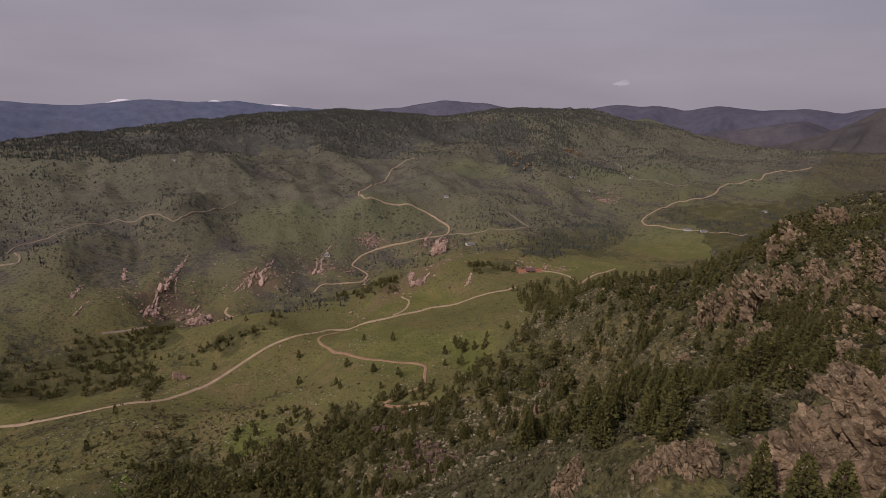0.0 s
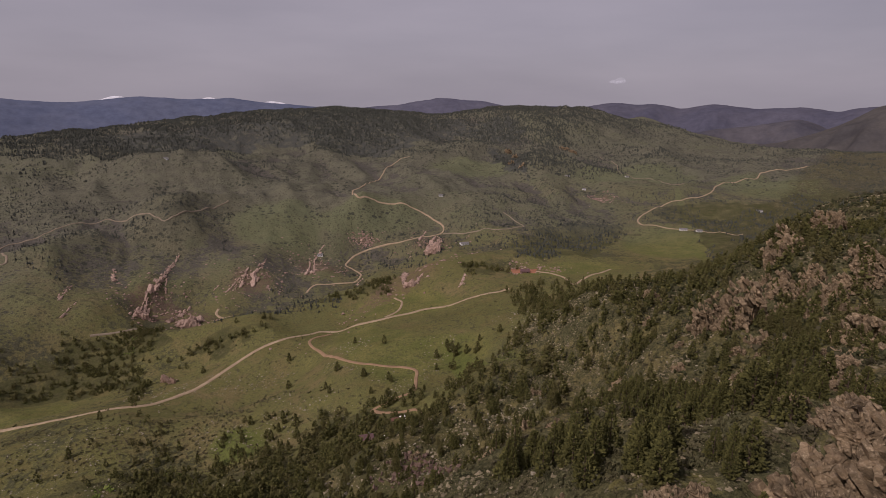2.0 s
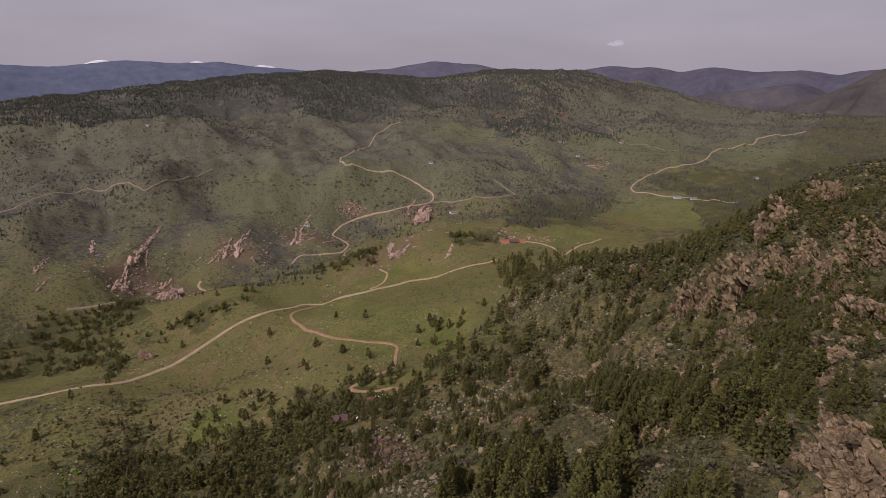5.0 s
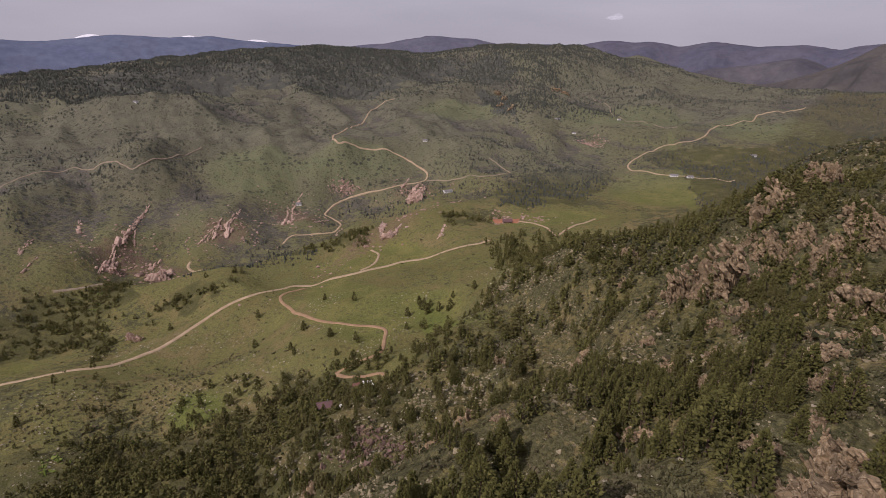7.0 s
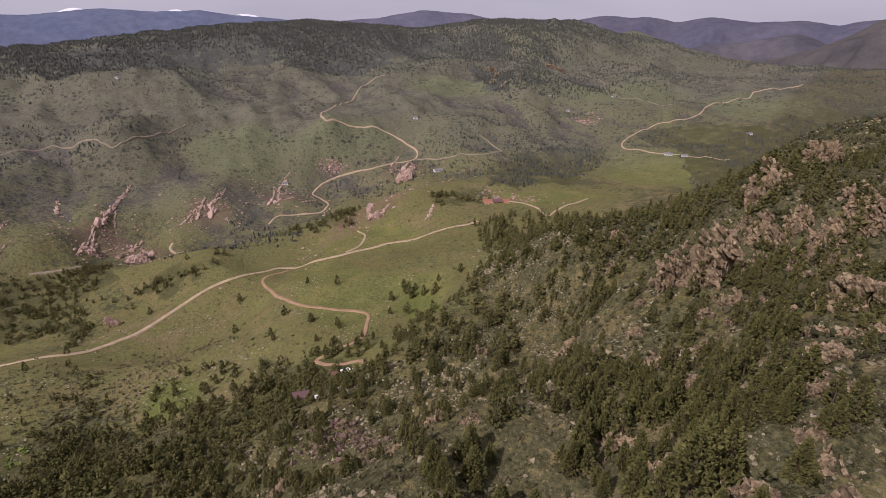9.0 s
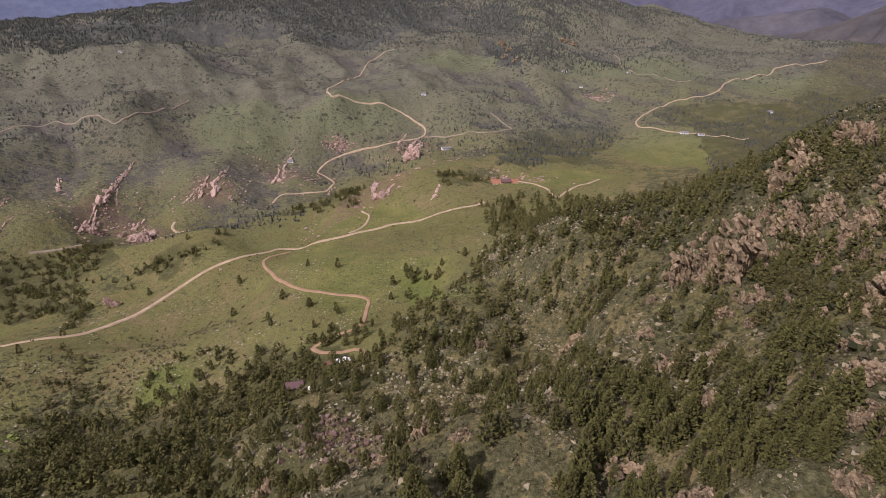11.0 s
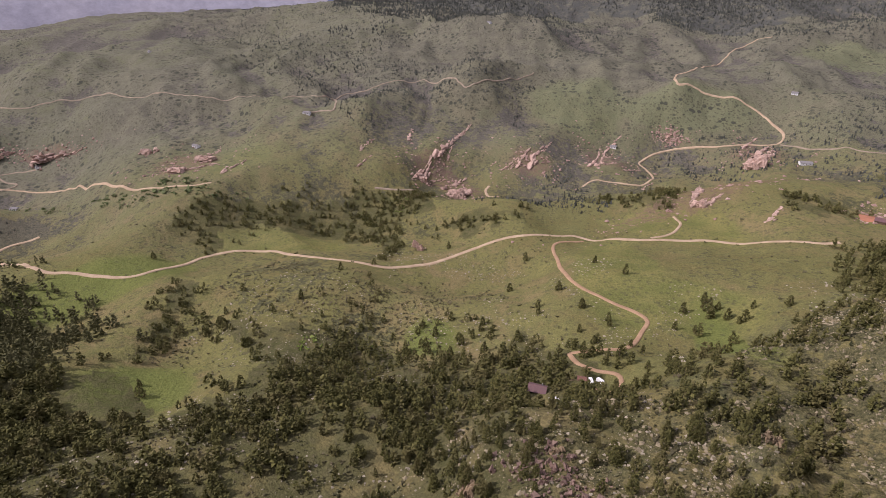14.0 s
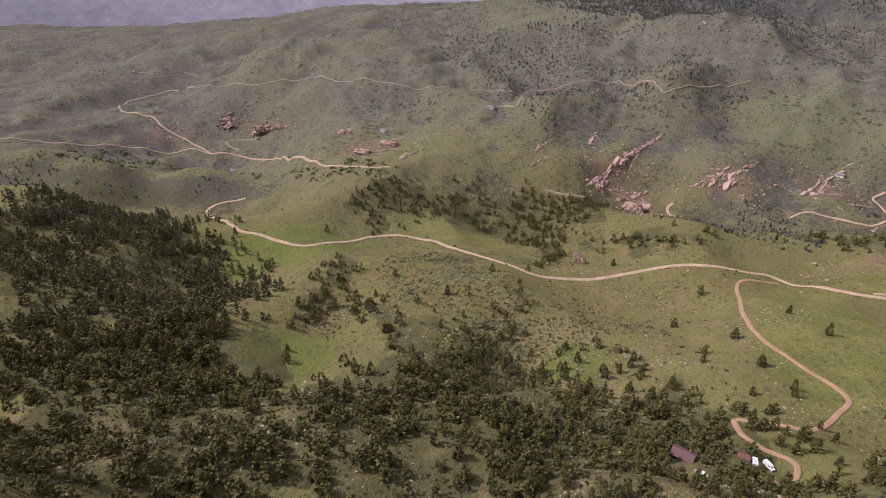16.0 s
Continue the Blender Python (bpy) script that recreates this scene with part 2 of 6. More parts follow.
# ---- land ----
# Height of the country, in metres: x, y, height and reach of its spot heights, landform by landform.
NEAR_RIDGE = [
    (72, 91, 250, 60), (50, 71, 248, 60), (83, 146, 206, 60), (69, 154, 192, 60),
    (111, 150, 223, 60), (134, 170, 232, 70), (120, 179, 203, 60), (136, 202, 207, 60),
    (112, 213, 178, 60), (144, 279, 188, 60), (151, 387, 167, 80), (236, 334, 228, 80),
    (67, 326, 124, 80), (35, 270, 122, 70), (-11, 276, 109, 70), (150, 262, 201, 32), (59, 305, 137, 36), (0, -150, 260, 150),
    (0, 0, 238, 60), (300, 100, 265, 150), (0, 60, 215, 70), (-100, 0, 205, 100),
    (-250, -100, 200, 200), (420, 420, 240, 150), (60, 150, 180, 60), (-691, 83, 64, 120),
    (-559, 142, 46, 100), (-704, 235, -4, 100), (-427, 95, 52, 90), (-325, 79, 58, 90),
]
BENCH = [
    (-21, 459, 70, 80), (-129, 388, 48, 80), (-99, 364, 64, 80), (-58, 356, 69, 30),
    (-25, 364, 80, 40), (-28, 350, 89, 28), (-52, 335, 83, 28), (-292, 308, 43, 80), (-310, 290, 21, 80), (-280, 248, 38, 80),
    (-289, 173, 52, 90), (-214, 256, 64, 80), (-276, 127, 69, 100), (-96, 246, 79, 80),
    (-454, 233, 21, 110), (-147, 172, 81, 80), (-199, 360, 35, 90), (-207, 518, 16, 100),
    (-54, 675, 46, 110), (-144, 688, 21, 110), (-414, 575, -13, 120),
]
VALLEY = [
    (-460, 449, 2, 120), (-310, 580, 0, 100), (-369, 765, -2, 120), (-150, 1008, -7, 150),
    (126, 792, 68, 130), (176, 698, 77, 120), (-14, 1125, 30, 160), (-746, 301, -28, 160),
    (-1102, 403, -58, 200), (-997, 412, -64, 200),  (-774, 609, 30, 180), (-732, 893, 63, 200),
    (165, 1380, 83, 352), (25, 1590, 116, 400), (261, 1159, 56, 303), (343, 1032, 50, 279),
    (521, 1071, 74, 303), (431, 1163, 70, 315), (751, 1287, 96, 376), (661, 1549, 87, 424),
    (1002, 1593, 113, 473), (-243, 982, 12, 130), (-926, 161, 9, 90), (-882, 305, -17, 80),
    (-200, 880, 0, 110), (-120, 900, 2, 100), (-60, 960, 8, 110), (60, 1000, 40, 110),
    (-680, 291, -14, 45), (-640, 287, -2, 45), (-605, 284, 12, 45), (-570, 281, 24, 45),
    (-545, 280, 29, 50), (-425, 870, 28, 140), (-490, 850, 44, 130), (-330, 1010, 32, 150),
    (-380, 1060, 62, 140), (-260, 800, -2, 100), (-90, 1040, 5, 100),
]
WEST_SLOPE = [
    (-450, 1197, 88, 200), (-684, 1404, 174, 220), (-551, 1051, 104, 180), (-234, 1485, 75, 240),
    (-606, 986, 66, 160), (-1345, 734, 88, 300), (-1411, 380, -18, 300), (-997, 1430, 151, 438),
    (-539, 1866, 123, 488), (-166, 1934, 116, 488), (416, 1896, 118, 488), (171, 2239, 164, 562),
    (624, 1944, 113, 512), (1043, 2207, 98, 612), (1421, 2111, 137, 638), (-2041, 222, -28, 525),
    (-1795, 576, 22, 475), (-1342, 1191, 59, 438), (-753, 1161, 89, 338),
]
FAR_RIDGE = [
    (-1333, 1683, 172, 538), (-1235, 1938, 192, 575), (-1068, 2204, 220, 612), (-887, 2444, 260, 650),
    (-685, 2612, 284, 675), (-503, 2754, 304, 700), (-237, 2840, 272, 712), (47, 2949, 243, 738),
    (320, 2782, 318, 700), (630, 2933, 292, 750), (932, 2956, 250, 775), (1241, 2838, 160, 775),
    (1575, 2784, 90, 800), (1800, 2524, 105, 775), (-2452, 106, 20, 625), (-2434, 450, 36, 625),
    (-2354, 842, 61, 625), (-2148, 1234, 104, 612), (-1934, 1501, 141, 600), (-3381, 906, -60, 700),
    (-2867, 2008, 40, 700), (-2032, 2600, 60, 700), (-1521, 3263, 90, 700), (-660, 3742, 120, 700),
    (340, 3885, 120, 700), (1368, 3759, 50, 700), (2294, 3277, 40, 700),
]
# Spurs: back, brow and foot in plan, rise, half width.
NEAR_SPURS = [
    (-977, 75, -985, 122, -834, 231, 26, 70), (-835, 297, -852, 336, -787, 350, 20, 45),
    (-498, 1197, -473, 969, -424, 768, 26, 75), (-307, 1178, -330, 1076, -309, 854, 32, 75),
    (-666, 1032, -584, 829, -491, 659, 30, 75), (-825, 896, -730, 723, -611, 565, 26, 75),
    (-111, 1272, -172, 1187, -225, 998, 26, 80), (-1068, 705, -1056, 616, -1064, 538, 24, 80),
    (-1380, 576, -1384, 501, -1227, 391, 24, 90), (-1333, 1405, -993, 1057, -857, 893, 26, 90),
    (-942, 1333, -858, 1220, -727, 1019, 26, 90), (-1579, 1143, -1263, 909, -1048, 736, 24, 90),
]
FAR_SPURS = [
    (-708, 1338, -670, 1271, -590, 1099, 26, 90), (-1866, 876, -1396, 658, -1284, 570, 24, 100),
    (199, 2373, 112, 1917, 51, 1447, 28, 100), (414, 2179, 309, 1762, 232, 1439, 28, 100),
    (-79, 2089, -78, 1749, -100, 1425, 24, 90), (-661, 1729, -522, 1341, -516, 1256, 26, 90),
    (-844, 1344, -776, 1259, -660, 1086, 26, 90), (-406, 1961, -359, 1607, -331, 1325, 24, 90),
    (1038, 2477, 816, 2062, 616, 1702, 30, 120), (-2060, 558, -1825, 472, -1597, 380, 24, 110),
    (-2168, 318, -1764, 244, -1478, 183, 24, 110),
]
# Soft oval patches of meadow: middle, half lengths, turn.
MEADOWS = [
    (-287, 231, 40, 35, 57), (-66, 538, 37, 121, 21), (-482, 296, 99, 49, 83), (-449, 491, 83, 32, 38), (-156, 387, 19, 29, 49), (-53, 707, 72, 45, -5),
    (190, 784, 82, 39, 6), (462, 975, 476, 8, -108), (416, 978, 85, 112, 160), (-144, 1154, 121, 48, 26), (-321, 1088, 88, 93, 35), (561, 1589, 229, 130, 28),
    (847, 1402, 136, 170, -10), (102, 1671, 137, 141, -28), (32, 440, 76, 15, -70), (2, 491, 50, 36, -7), (-671, 568, 94, 67, 29),
]
SPURS = NEAR_SPURS + FAR_SPURS
SPOTS = np.array(NEAR_RIDGE + BENCH + VALLEY + WEST_SLOPE + FAR_RIDGE, dtype=float)


def value_noise(x, y, seed):
    """Smooth noise in 0..1 on a unit lattice."""
    xi, yi = np.floor(x), np.floor(y)
    u, v = x - xi, y - yi
    u, v = u * u * u * (u * (u * 6 - 15) + 10), v * v * v * (v * (v * 6 - 15) + 10)

    def corner(a, b):
        h = (a.astype(np.int64) * 374761393 + b.astype(np.int64) * 668265263 + seed * 2147483647) & 0xFFFFFFFF
        h = ((h ^ (h >> 13)) * 1274126177) & 0xFFFFFFFF
        h = ((h ^ (h >> 16)) * 2246822519) & 0xFFFFFFFF
        return (h ^ (h >> 15)).astype(float) / 0xFFFFFFFF

    low = corner(xi, yi) * (1 - u) + corner(xi + 1, yi) * u
    high = corner(xi, yi + 1) * (1 - u) + corner(xi + 1, yi + 1) * u
    return low * (1 - v) + high * v


def fbm(x, y, size, octaves=4, seed=0, ridged=False):
    """Fractal noise in about -1..1; ridged gives sharp crests and wide hollows."""
    total, weight, amp = 0.0, 0.0, 1.0
    for k in range(octaves):
        n = value_noise(x / size + 17.3 * k, y / size - 9.1 * k, seed + k)
        n = 1 - 2 * abs(2 * n - 1) if ridged else 2 * n - 1
        total, weight = total + amp * n, weight + amp
        amp, size = amp * 0.5, size * 0.5
    return total / weight


def smooth(a, b, v):
    s = np.clip((v - a) / (b - a), 0, 1)
    return s * s * (3 - 2 * s)


def patches(rows, x, y):
    """Strength, 0..1, of soft oval patches of ground."""
    best = np.zeros(x.shape)
    for cx, cy, rx, ry, turn in rows:
        c, s = math.cos(radians(turn)), math.sin(radians(turn))
        u, v = ((x - cx) * c + (y - cy) * s) / rx, ((y - cy) * c - (x - cx) * s) / ry
        best = np.maximum(best, smooth(1.5, 0.55, np.sqrt(u * u + v * v)))
    return best


def broad_height(x, y):
    top, under = np.zeros_like(x), np.zeros_like(x)
    for sx, sy, sz, reach in SPOTS:
        w = 1 / (((x - sx) ** 2 + (y - sy) ** 2) / reach ** 2 + 0.12) ** 2
        top, under = top + w * sz, under + w
    return top / under


def ridge_zone(x, y):
    """1 on the rocky near ridge, 0 in the valley."""
    edge = 395 + 0.55 * x + 60 * fbm(x, y, 160, 2, 5)
    return smooth(60, -60, y - np.where(x > 40, 417 + 1.0 * (x - 40), 330 + 0.25 * x) - 0.3 * (edge - 395)) * smooth(-150, 20, x)


def hill_zone(x, y):
    """1 on the gullied slopes across the valley."""
    return smooth(980, 1380, y - 0.25 * x + 0.9 * np.maximum(-x - 350, 0))


def foot_zone(x, y):
    """1 on the scrubby spurs at the foot of the far slopes and above."""
    return smooth(670, 860, y - 0.25 * x + 0.9 * np.maximum(-x - 350, 0) + 40 * fbm(x, y, 120, 2, 75)) * (1 - patches(MEADOWS, x, y))


def spur_height(x, y):
    """Spurs that run out from the hill, stand highest at their brow and drop to the valley."""
    best = np.zeros_like(x)
    for ax, ay, bx, by, cx, cy, rise, wide in SPURS:
        for (px, py, ph), (qx, qy, qh) in (((ax, ay, 0.25), (bx, by, 1.0)), ((bx, by, 1.0), (cx, cy, 0.05))):
            dx, dy = qx - px, qy - py
            t = np.clip(((x - px) * dx + (y - py) * dy) / (dx * dx + dy * dy), 0, 1)
            d = np.hypot(x - px - t * dx, y - py - t * dy) / (1.3 * wide * (0.75 + 0.5 * t))
            best = np.maximum(best, 0.85 * rise * (ph + (qh - ph) * t) * np.clip(1 - d, 0, 1) ** 1.2)
    return best


def sage_haze_zone(x, y):
    """1 where grass gives way to grey sage and haze is painted on far slopes."""
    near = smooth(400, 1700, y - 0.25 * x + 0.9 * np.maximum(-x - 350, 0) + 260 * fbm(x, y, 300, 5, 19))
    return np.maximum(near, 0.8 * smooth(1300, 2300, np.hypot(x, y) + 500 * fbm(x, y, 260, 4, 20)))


def height(x, y):
    x, y = np.asarray(x, float), np.asarray(y, float)
    x, y = x + 14 * fbm(x, y, 90, 3, 25), y + 14 * fbm(x, y, 90, 3, 27)
    z = broad_height(x, y) + spur_height(x, y)
    hills, ridge = hill_zone(x, y), ridge_zone(x, y)
    dx, dy = x - 150, y - 350
    r, around = np.hypot(dx, dy), np.arctan2(dx, dy)
    warp = 60 * fbm(x, y, 300, 2, 15)
    spurs = fbm(around * 1100 + 2 * warp, r * 0.55 - 2 * warp, 260, 4, 11, True)
    east = smooth(1650, 2200, r) * smooth(100, 600, x) * smooth(1750, 1050, x)
    z = z + hills * np.maximum(smooth(2650, 1900, r), 0.8 * east) * ((26 + 20 * east) * spurs + 4) + hills * 7 * fbm(x, y, 140, 3, 17)
    z = z + smooth(0.0, 0.6, hills) * 14 * fbm(x + 0.5 * y + warp, 0.8 * y - 0.4 * x - warp, 120, 4, 35, True)
    z = z + (1 - hills) * (4.5 * fbm(x, y, 120, 4, 21) + 2.0 * fbm(x, y, 60, 3, 23, True))
    z = z + foot_zone(x, y) * (1 - hills) * 8.5 * fbm(x + 0.4 * warp, y - 0.4 * warp, 130, 4, 36, True)
    z = z + ridge * (5.0 * fbm(x, y, 46, 4, 31, True) + 1.2 * fbm(x, y, 9, 2, 33))
    return z

# Roads and tracks: points of their middle lines, in plan.
VALLEY_ROAD = [
    (-762, 358), (-767, 331), (-752, 302), (-721, 295), (-560, 281), (-516, 297), (-485, 311), (-463, 329), (-469, 367), (-480, 408),
    (-475, 436), (-452, 460), (-413, 473), (-354, 473), (-304, 467), (-276, 477), (-264, 496), (-250, 521), (-240, 550), (-228, 577),
    (-206, 599), (-183, 617), (-162, 643), (-139, 665), (-86, 650), (-48, 666), (-9, 685), (33, 679), (73, 668), (90, 675),
]
RANCH_DRIVE = [
    (-133, 648), (-145, 630), (-151, 612), (-146, 593), (-127, 560), (-105, 517), (-89, 494), (-73, 482), (-59, 476), (-45, 471),
    (-33, 468), (-25, 465), (-19, 459), (-19, 445), (-19, 428), (-21, 415), (-25, 408), (-34, 403), (-44, 398), (-52, 396),
]
HOUSE_DRIVE = [
    (-52, 396), (-40, 380), (-31, 377), (-25, 378), (-19, 380), (-14, 378), (-11, 370), (-12, 361), (-15, 355), (-20, 351),
]
CREEK_ROAD = [
    (-218, 872), (-211, 898), (-186, 909), (-156, 920), (-141, 938), (-143, 982), (-163, 1010), (-177, 1019), (-169, 1046), (-147, 1073),
    (-106, 1089), (-63, 1096), (-32, 1120), (-4, 1132), (10, 1152), (6, 1172), (-20, 1193), (-47, 1210), (-92, 1205), (-147, 1189),
    (-176, 1179), (-200, 1284), (-187, 1337), (-173, 1512), (-159, 1587), (-155, 1691), (-129, 1763), (-94, 1794),
]
SIDE_ROAD = [
    (10, 1139), (46, 1109), (78, 1093), (131, 1081), (172, 1107), (167, 1137), (155, 1171), (141, 1197),
]
COUNTY_ROAD = [
    (561, 995), (513, 1023), (467, 1060), (437, 1096), (416, 1118), (428, 1166), (460, 1211), (518, 1258), (585, 1274), (654, 1318),
    (735, 1458), (815, 1504), (862, 1510), (924, 1579), (979, 1590), (1067, 1607),
]
HILL_TRACK = [
    (575, 1992), (576, 1821), (555, 1714), (542, 1580), (592, 1503), (616, 1386),
]
RIVER_ROAD = [
    (-1140, 79), (-1124, 139), (-1127, 204), (-1139, 276), (-1111, 359), (-1069, 393), (-1019, 438), (-915, 467), (-720, 458), (-661, 467),
    (-614, 482), (-585, 505),
]
LOWER_SLOPE_ROAD = [
    (-1072, 394), (-1156, 372), (-1216, 346), (-1269, 338), (-1318, 314), (-1396, 296), (-1515, 324), (-1538, 391), (-1534, 445), (-1428, 470),
]
SLOPE_ROAD = [
    (-1428, 470), (-1336, 518), (-1250, 544), (-1210, 583), (-1186, 613), (-1131, 655), (-1084, 660), (-1014, 664), (-894, 711), (-842, 754),
    (-760, 825), (-715, 840), (-736, 920), (-694, 966), (-657, 1020), (-623, 1041), (-537, 1002), (-504, 977), (-481, 972), (-461, 1032),
    (-446, 1114), (-436, 1142),
]
SPUR_TRACK = [
    (-715, 840), (-729, 886), (-623, 778), (-643, 762), (-651, 741),
]
UPPER_TRACK = [
    (-1428, 463), (-1543, 478), (-1573, 516), (-1656, 499), (-1649, 449), (-1701, 390),
]
PAD_DRIVE = [
    (118, 786), (143, 783), (162, 759), (172, 729), (177, 695), (195, 717), (224, 746), (250, 775),
]
FIELD_DRIVE = [
    (-61, 732), (-50, 718), (-50, 694), (-56, 674), (-67, 661),
]
ROCK_DRIVE = [
    (-329, 786), (-324, 767), (-282, 715),
]
CREEK_TRACK = [
    (-442, 660), (-415, 680), (-396, 705),
]
WHITE_HOUSE_DRIVE = [
    (-1072, 488), (-1106, 463), (-1117, 440), (-1074, 433), (-1048, 442), (-1043, 415),
]
# Woods: their outlines, in plan.
DARK_FOREST = [
    (-678, 60), (-653, 110), (-644, 153), (-723, 199), (-683, 237), (-557, 238), (-488, 235), (-367, 226), (-325, 206), (-335, 171),
    (-338, 137), (-361, 106), (-379, 60),
]
GULLY_WOODS = [
    (-390, 76), (-342, 137), (-342, 211), (-308, 216), (-277, 191), (-234, 198), (-184, 263), (-135, 308), (-103, 319), (-95, 359),
    (-98, 396), (-64, 363), (-38, 368), (-15, 348), (-112, 218), (-159, 91),
]
GULLY_TREES = [
    (-327, 296), (-289, 328), (-250, 355), (-197, 340), (-149, 321), (-126, 287), (-161, 248), (-204, 235), (-203, 270), (-257, 303),
]
LEFT_WOOD = [
    (-390, 77), (-340, 223), (-304, 247), (-248, 217), (-260, 179), (-236, 150), (-275, 140), (-328, 79),
]
LOW_WOOD = [
    (-251, 78), (-261, 100), (-230, 135), (-176, 172), (-229, 204), (-227, 231), (-189, 265), (-236, 324), (-208, 365), (-114, 288),
    (-126, 246), (-129, 199), (-154, 158), (-163, 91),
]
HOUSE_WOOD = [
    (-114, 288), (-121, 341), (-95, 338), (-63, 352), (-17, 316), (-82, 258),
]
OUTCROP_GROVE = [
    (74, 196), (100, 218), (113, 167), (114, 148), (107, 137), (96, 138), (84, 167), (67, 168),
]
FRONT_GROVE = [
    (25, 84), (34, 98), (61, 106), (69, 101), (63, 90), (52, 84), (40, 81), (31, 80),
]
HOUSE_GROVE = [
    (-89, 391), (-92, 414), (-45, 404), (-25, 383), (16, 303), (28, 267), (10, 274), (-6, 278), (-31, 295), (-66, 352),
]
LOWER_GROVE = [
    (-196, 339), (-185, 361), (-152, 363), (-121, 362), (-80, 363), (-31, 295), (-5, 276), (-18, 266), (-6, 234), (-60, 205), (-161, 282),
]
MIDDLE_GROVE = [
    (25, 416), (48, 364), (79, 353), (103, 318), (88, 272), (78, 277), (59, 286), (38, 278), (24, 301), (12, 372),
]
DARK_GROVE = [
    (61, 282), (81, 280), (81, 230), (99, 226), (112, 223), (104, 199), (93, 170), (81, 172), (68, 178), (60, 182), (52, 192),
]
UPPER_GROVE = [
    (100, 374), (127, 357), (139, 335), (117, 281), (107, 267), (101, 321), (94, 344),
]
RIGHT_GROVE = [
    (142, 219), (150, 218), (137, 190), (124, 166), (113, 150), (99, 150), (99, 183), (111, 174), (117, 193),
]
SHADE_PINES = [
    (88, 172), (99, 150), (92, 128), (74, 104), (63, 99), (60, 112), (70, 150), (73, 178),
]
EDGE_GROVE = [
    (73, 656), (142, 706), (223, 684), (285, 681), (185, 398), (137, 371), (103, 390), (90, 526),
]
FIELD_EDGE = [
    (0, 485), (63, 471), (90, 526), (103, 390), (99, 341), (66, 350), (25, 416),
]
CLEARING_EDGE = [
    (16, 108), (25, 174), (48, 173), (50, 130), (37, 95), (30, 88),
]
CORNER_GROVE = [
    (108, 138), (124, 138), (128, 160), (118, 172), (104, 160),
]
CREST_GROVE = [
    (294, 456), (230, 340), (211, 313), (198, 318), (188, 344), (183, 411), (240, 520),
]
CRAG_GROVE = [
    (194, 319), (197, 298), (197, 284), (161, 243), (159, 257), (188, 299),
]
RIDGE_PINES = [
    (251, 436), (225, 336), (333, 407), (143, 166), (163, 220), (181, 295),
]
KNOLL_PINES = [
    (-562, 425), (-584, 461), (-557, 496), (-510, 555), (-467, 598), (-413, 609), (-368, 583), (-371, 558), (-422, 559), (-456, 532),
    (-496, 491), (-523, 445), (-481, 432), (-481, 412), (-546, 424),
]
OAK_THICKET = [
    (-277, 371), (-262, 426), (-234, 470), (-153, 427), (-136, 392), (-135, 336), (-157, 314), (-196, 314), (-249, 317),
]
LOWER_THICKET = [
    (-422, 410), (-393, 465), (-294, 421), (-253, 375), (-266, 345), (-314, 338),
]
CREEK_WOODS = [
    (-460, 642), (-416, 670), (-383, 703), (-355, 646), (-370, 623), (-340, 576), (-307, 519), (-365, 561), (-419, 605), (-460, 607),
]
BENCH_ROW = [
    (-325, 630), (-285, 658), (-232, 648), (-212, 686), (-203, 663), (-230, 626), (-314, 618),
]
SPUR_GROVE = [
    (-321, 232), (-351, 267), (-388, 310), (-357, 334), (-327, 312), (-313, 268),
]
GULLY_GROVE = [
    (-211, 271), (-236, 324), (-229, 367), (-233, 412), (-233, 439), (-200, 387), (-181, 347), (-163, 288),
]
BENCH_TREES = [
    (-196, 400), (-133, 430), (-97, 389), (-131, 353), (-172, 360),
]
SHADE_GROVE = [
    (-411, 74), (-342, 137), (-342, 219), (-280, 229), (-259, 163), (-315, 102),
]
BENCH_SCRUB = [
    (-322, 424), (-288, 450), (-243, 480), (-178, 517), (-114, 446), (-146, 416), (-237, 403), (-284, 394),
]
SPUR_PINES = [
    (-407, 316), (-425, 352), (-374, 344), (-349, 320), (-336, 287), (-335, 258),
]
RIDGE_FOREST = [
    (-137, 343), (-100, 407), (-49, 389), (-35, 402), (-16, 381), (3, 401), (32, 377), (65, 366), (78, 393), (82, 551),
    (84, 640), (127, 667), (164, 653), (127, 397), (155, 403), (332, 744), (270, 464), (298, 446), (327, 445), (376, 465),
    (114, 127), (-98, 263),
]
LEFT_KNOLL = [
    (-974, 77), (-966, 118), (-902, 196), (-894, 250), (-828, 267), (-809, 193), (-717, 82),
]
ROAD_KNOLL = [
    (-816, 284), (-842, 313), (-833, 362), (-788, 365), (-788, 337),
]
RIVER_TREES = [
    (-1104, 168), (-1115, 262), (-1115, 327), (-1048, 304), (-910, 211), (-965, 152),
]
LOWER_RIVER = [
    (-725, 461), (-639, 492), (-567, 531), (-563, 500), (-633, 453),
]
LANE_PINES = [
    (-170, 743), (-120, 757), (-72, 746), (-59, 768), (-94, 905), (-124, 781), (-170, 773),
]
PAD_PINES = [
    (34, 788), (90, 811), (114, 801), (48, 751),
]
VALLEY_WOODS = [
    (158, 1041), (260, 1139), (358, 1125), (387, 1068), (303, 961), (234, 836), (175, 835), (119, 852),
]
BOTTOM_WOODS = [
    (467, 1215), (639, 1255), (687, 1180), (868, 1324), (1120, 1372), (348, 429), (303, 454), (493, 1049),
]
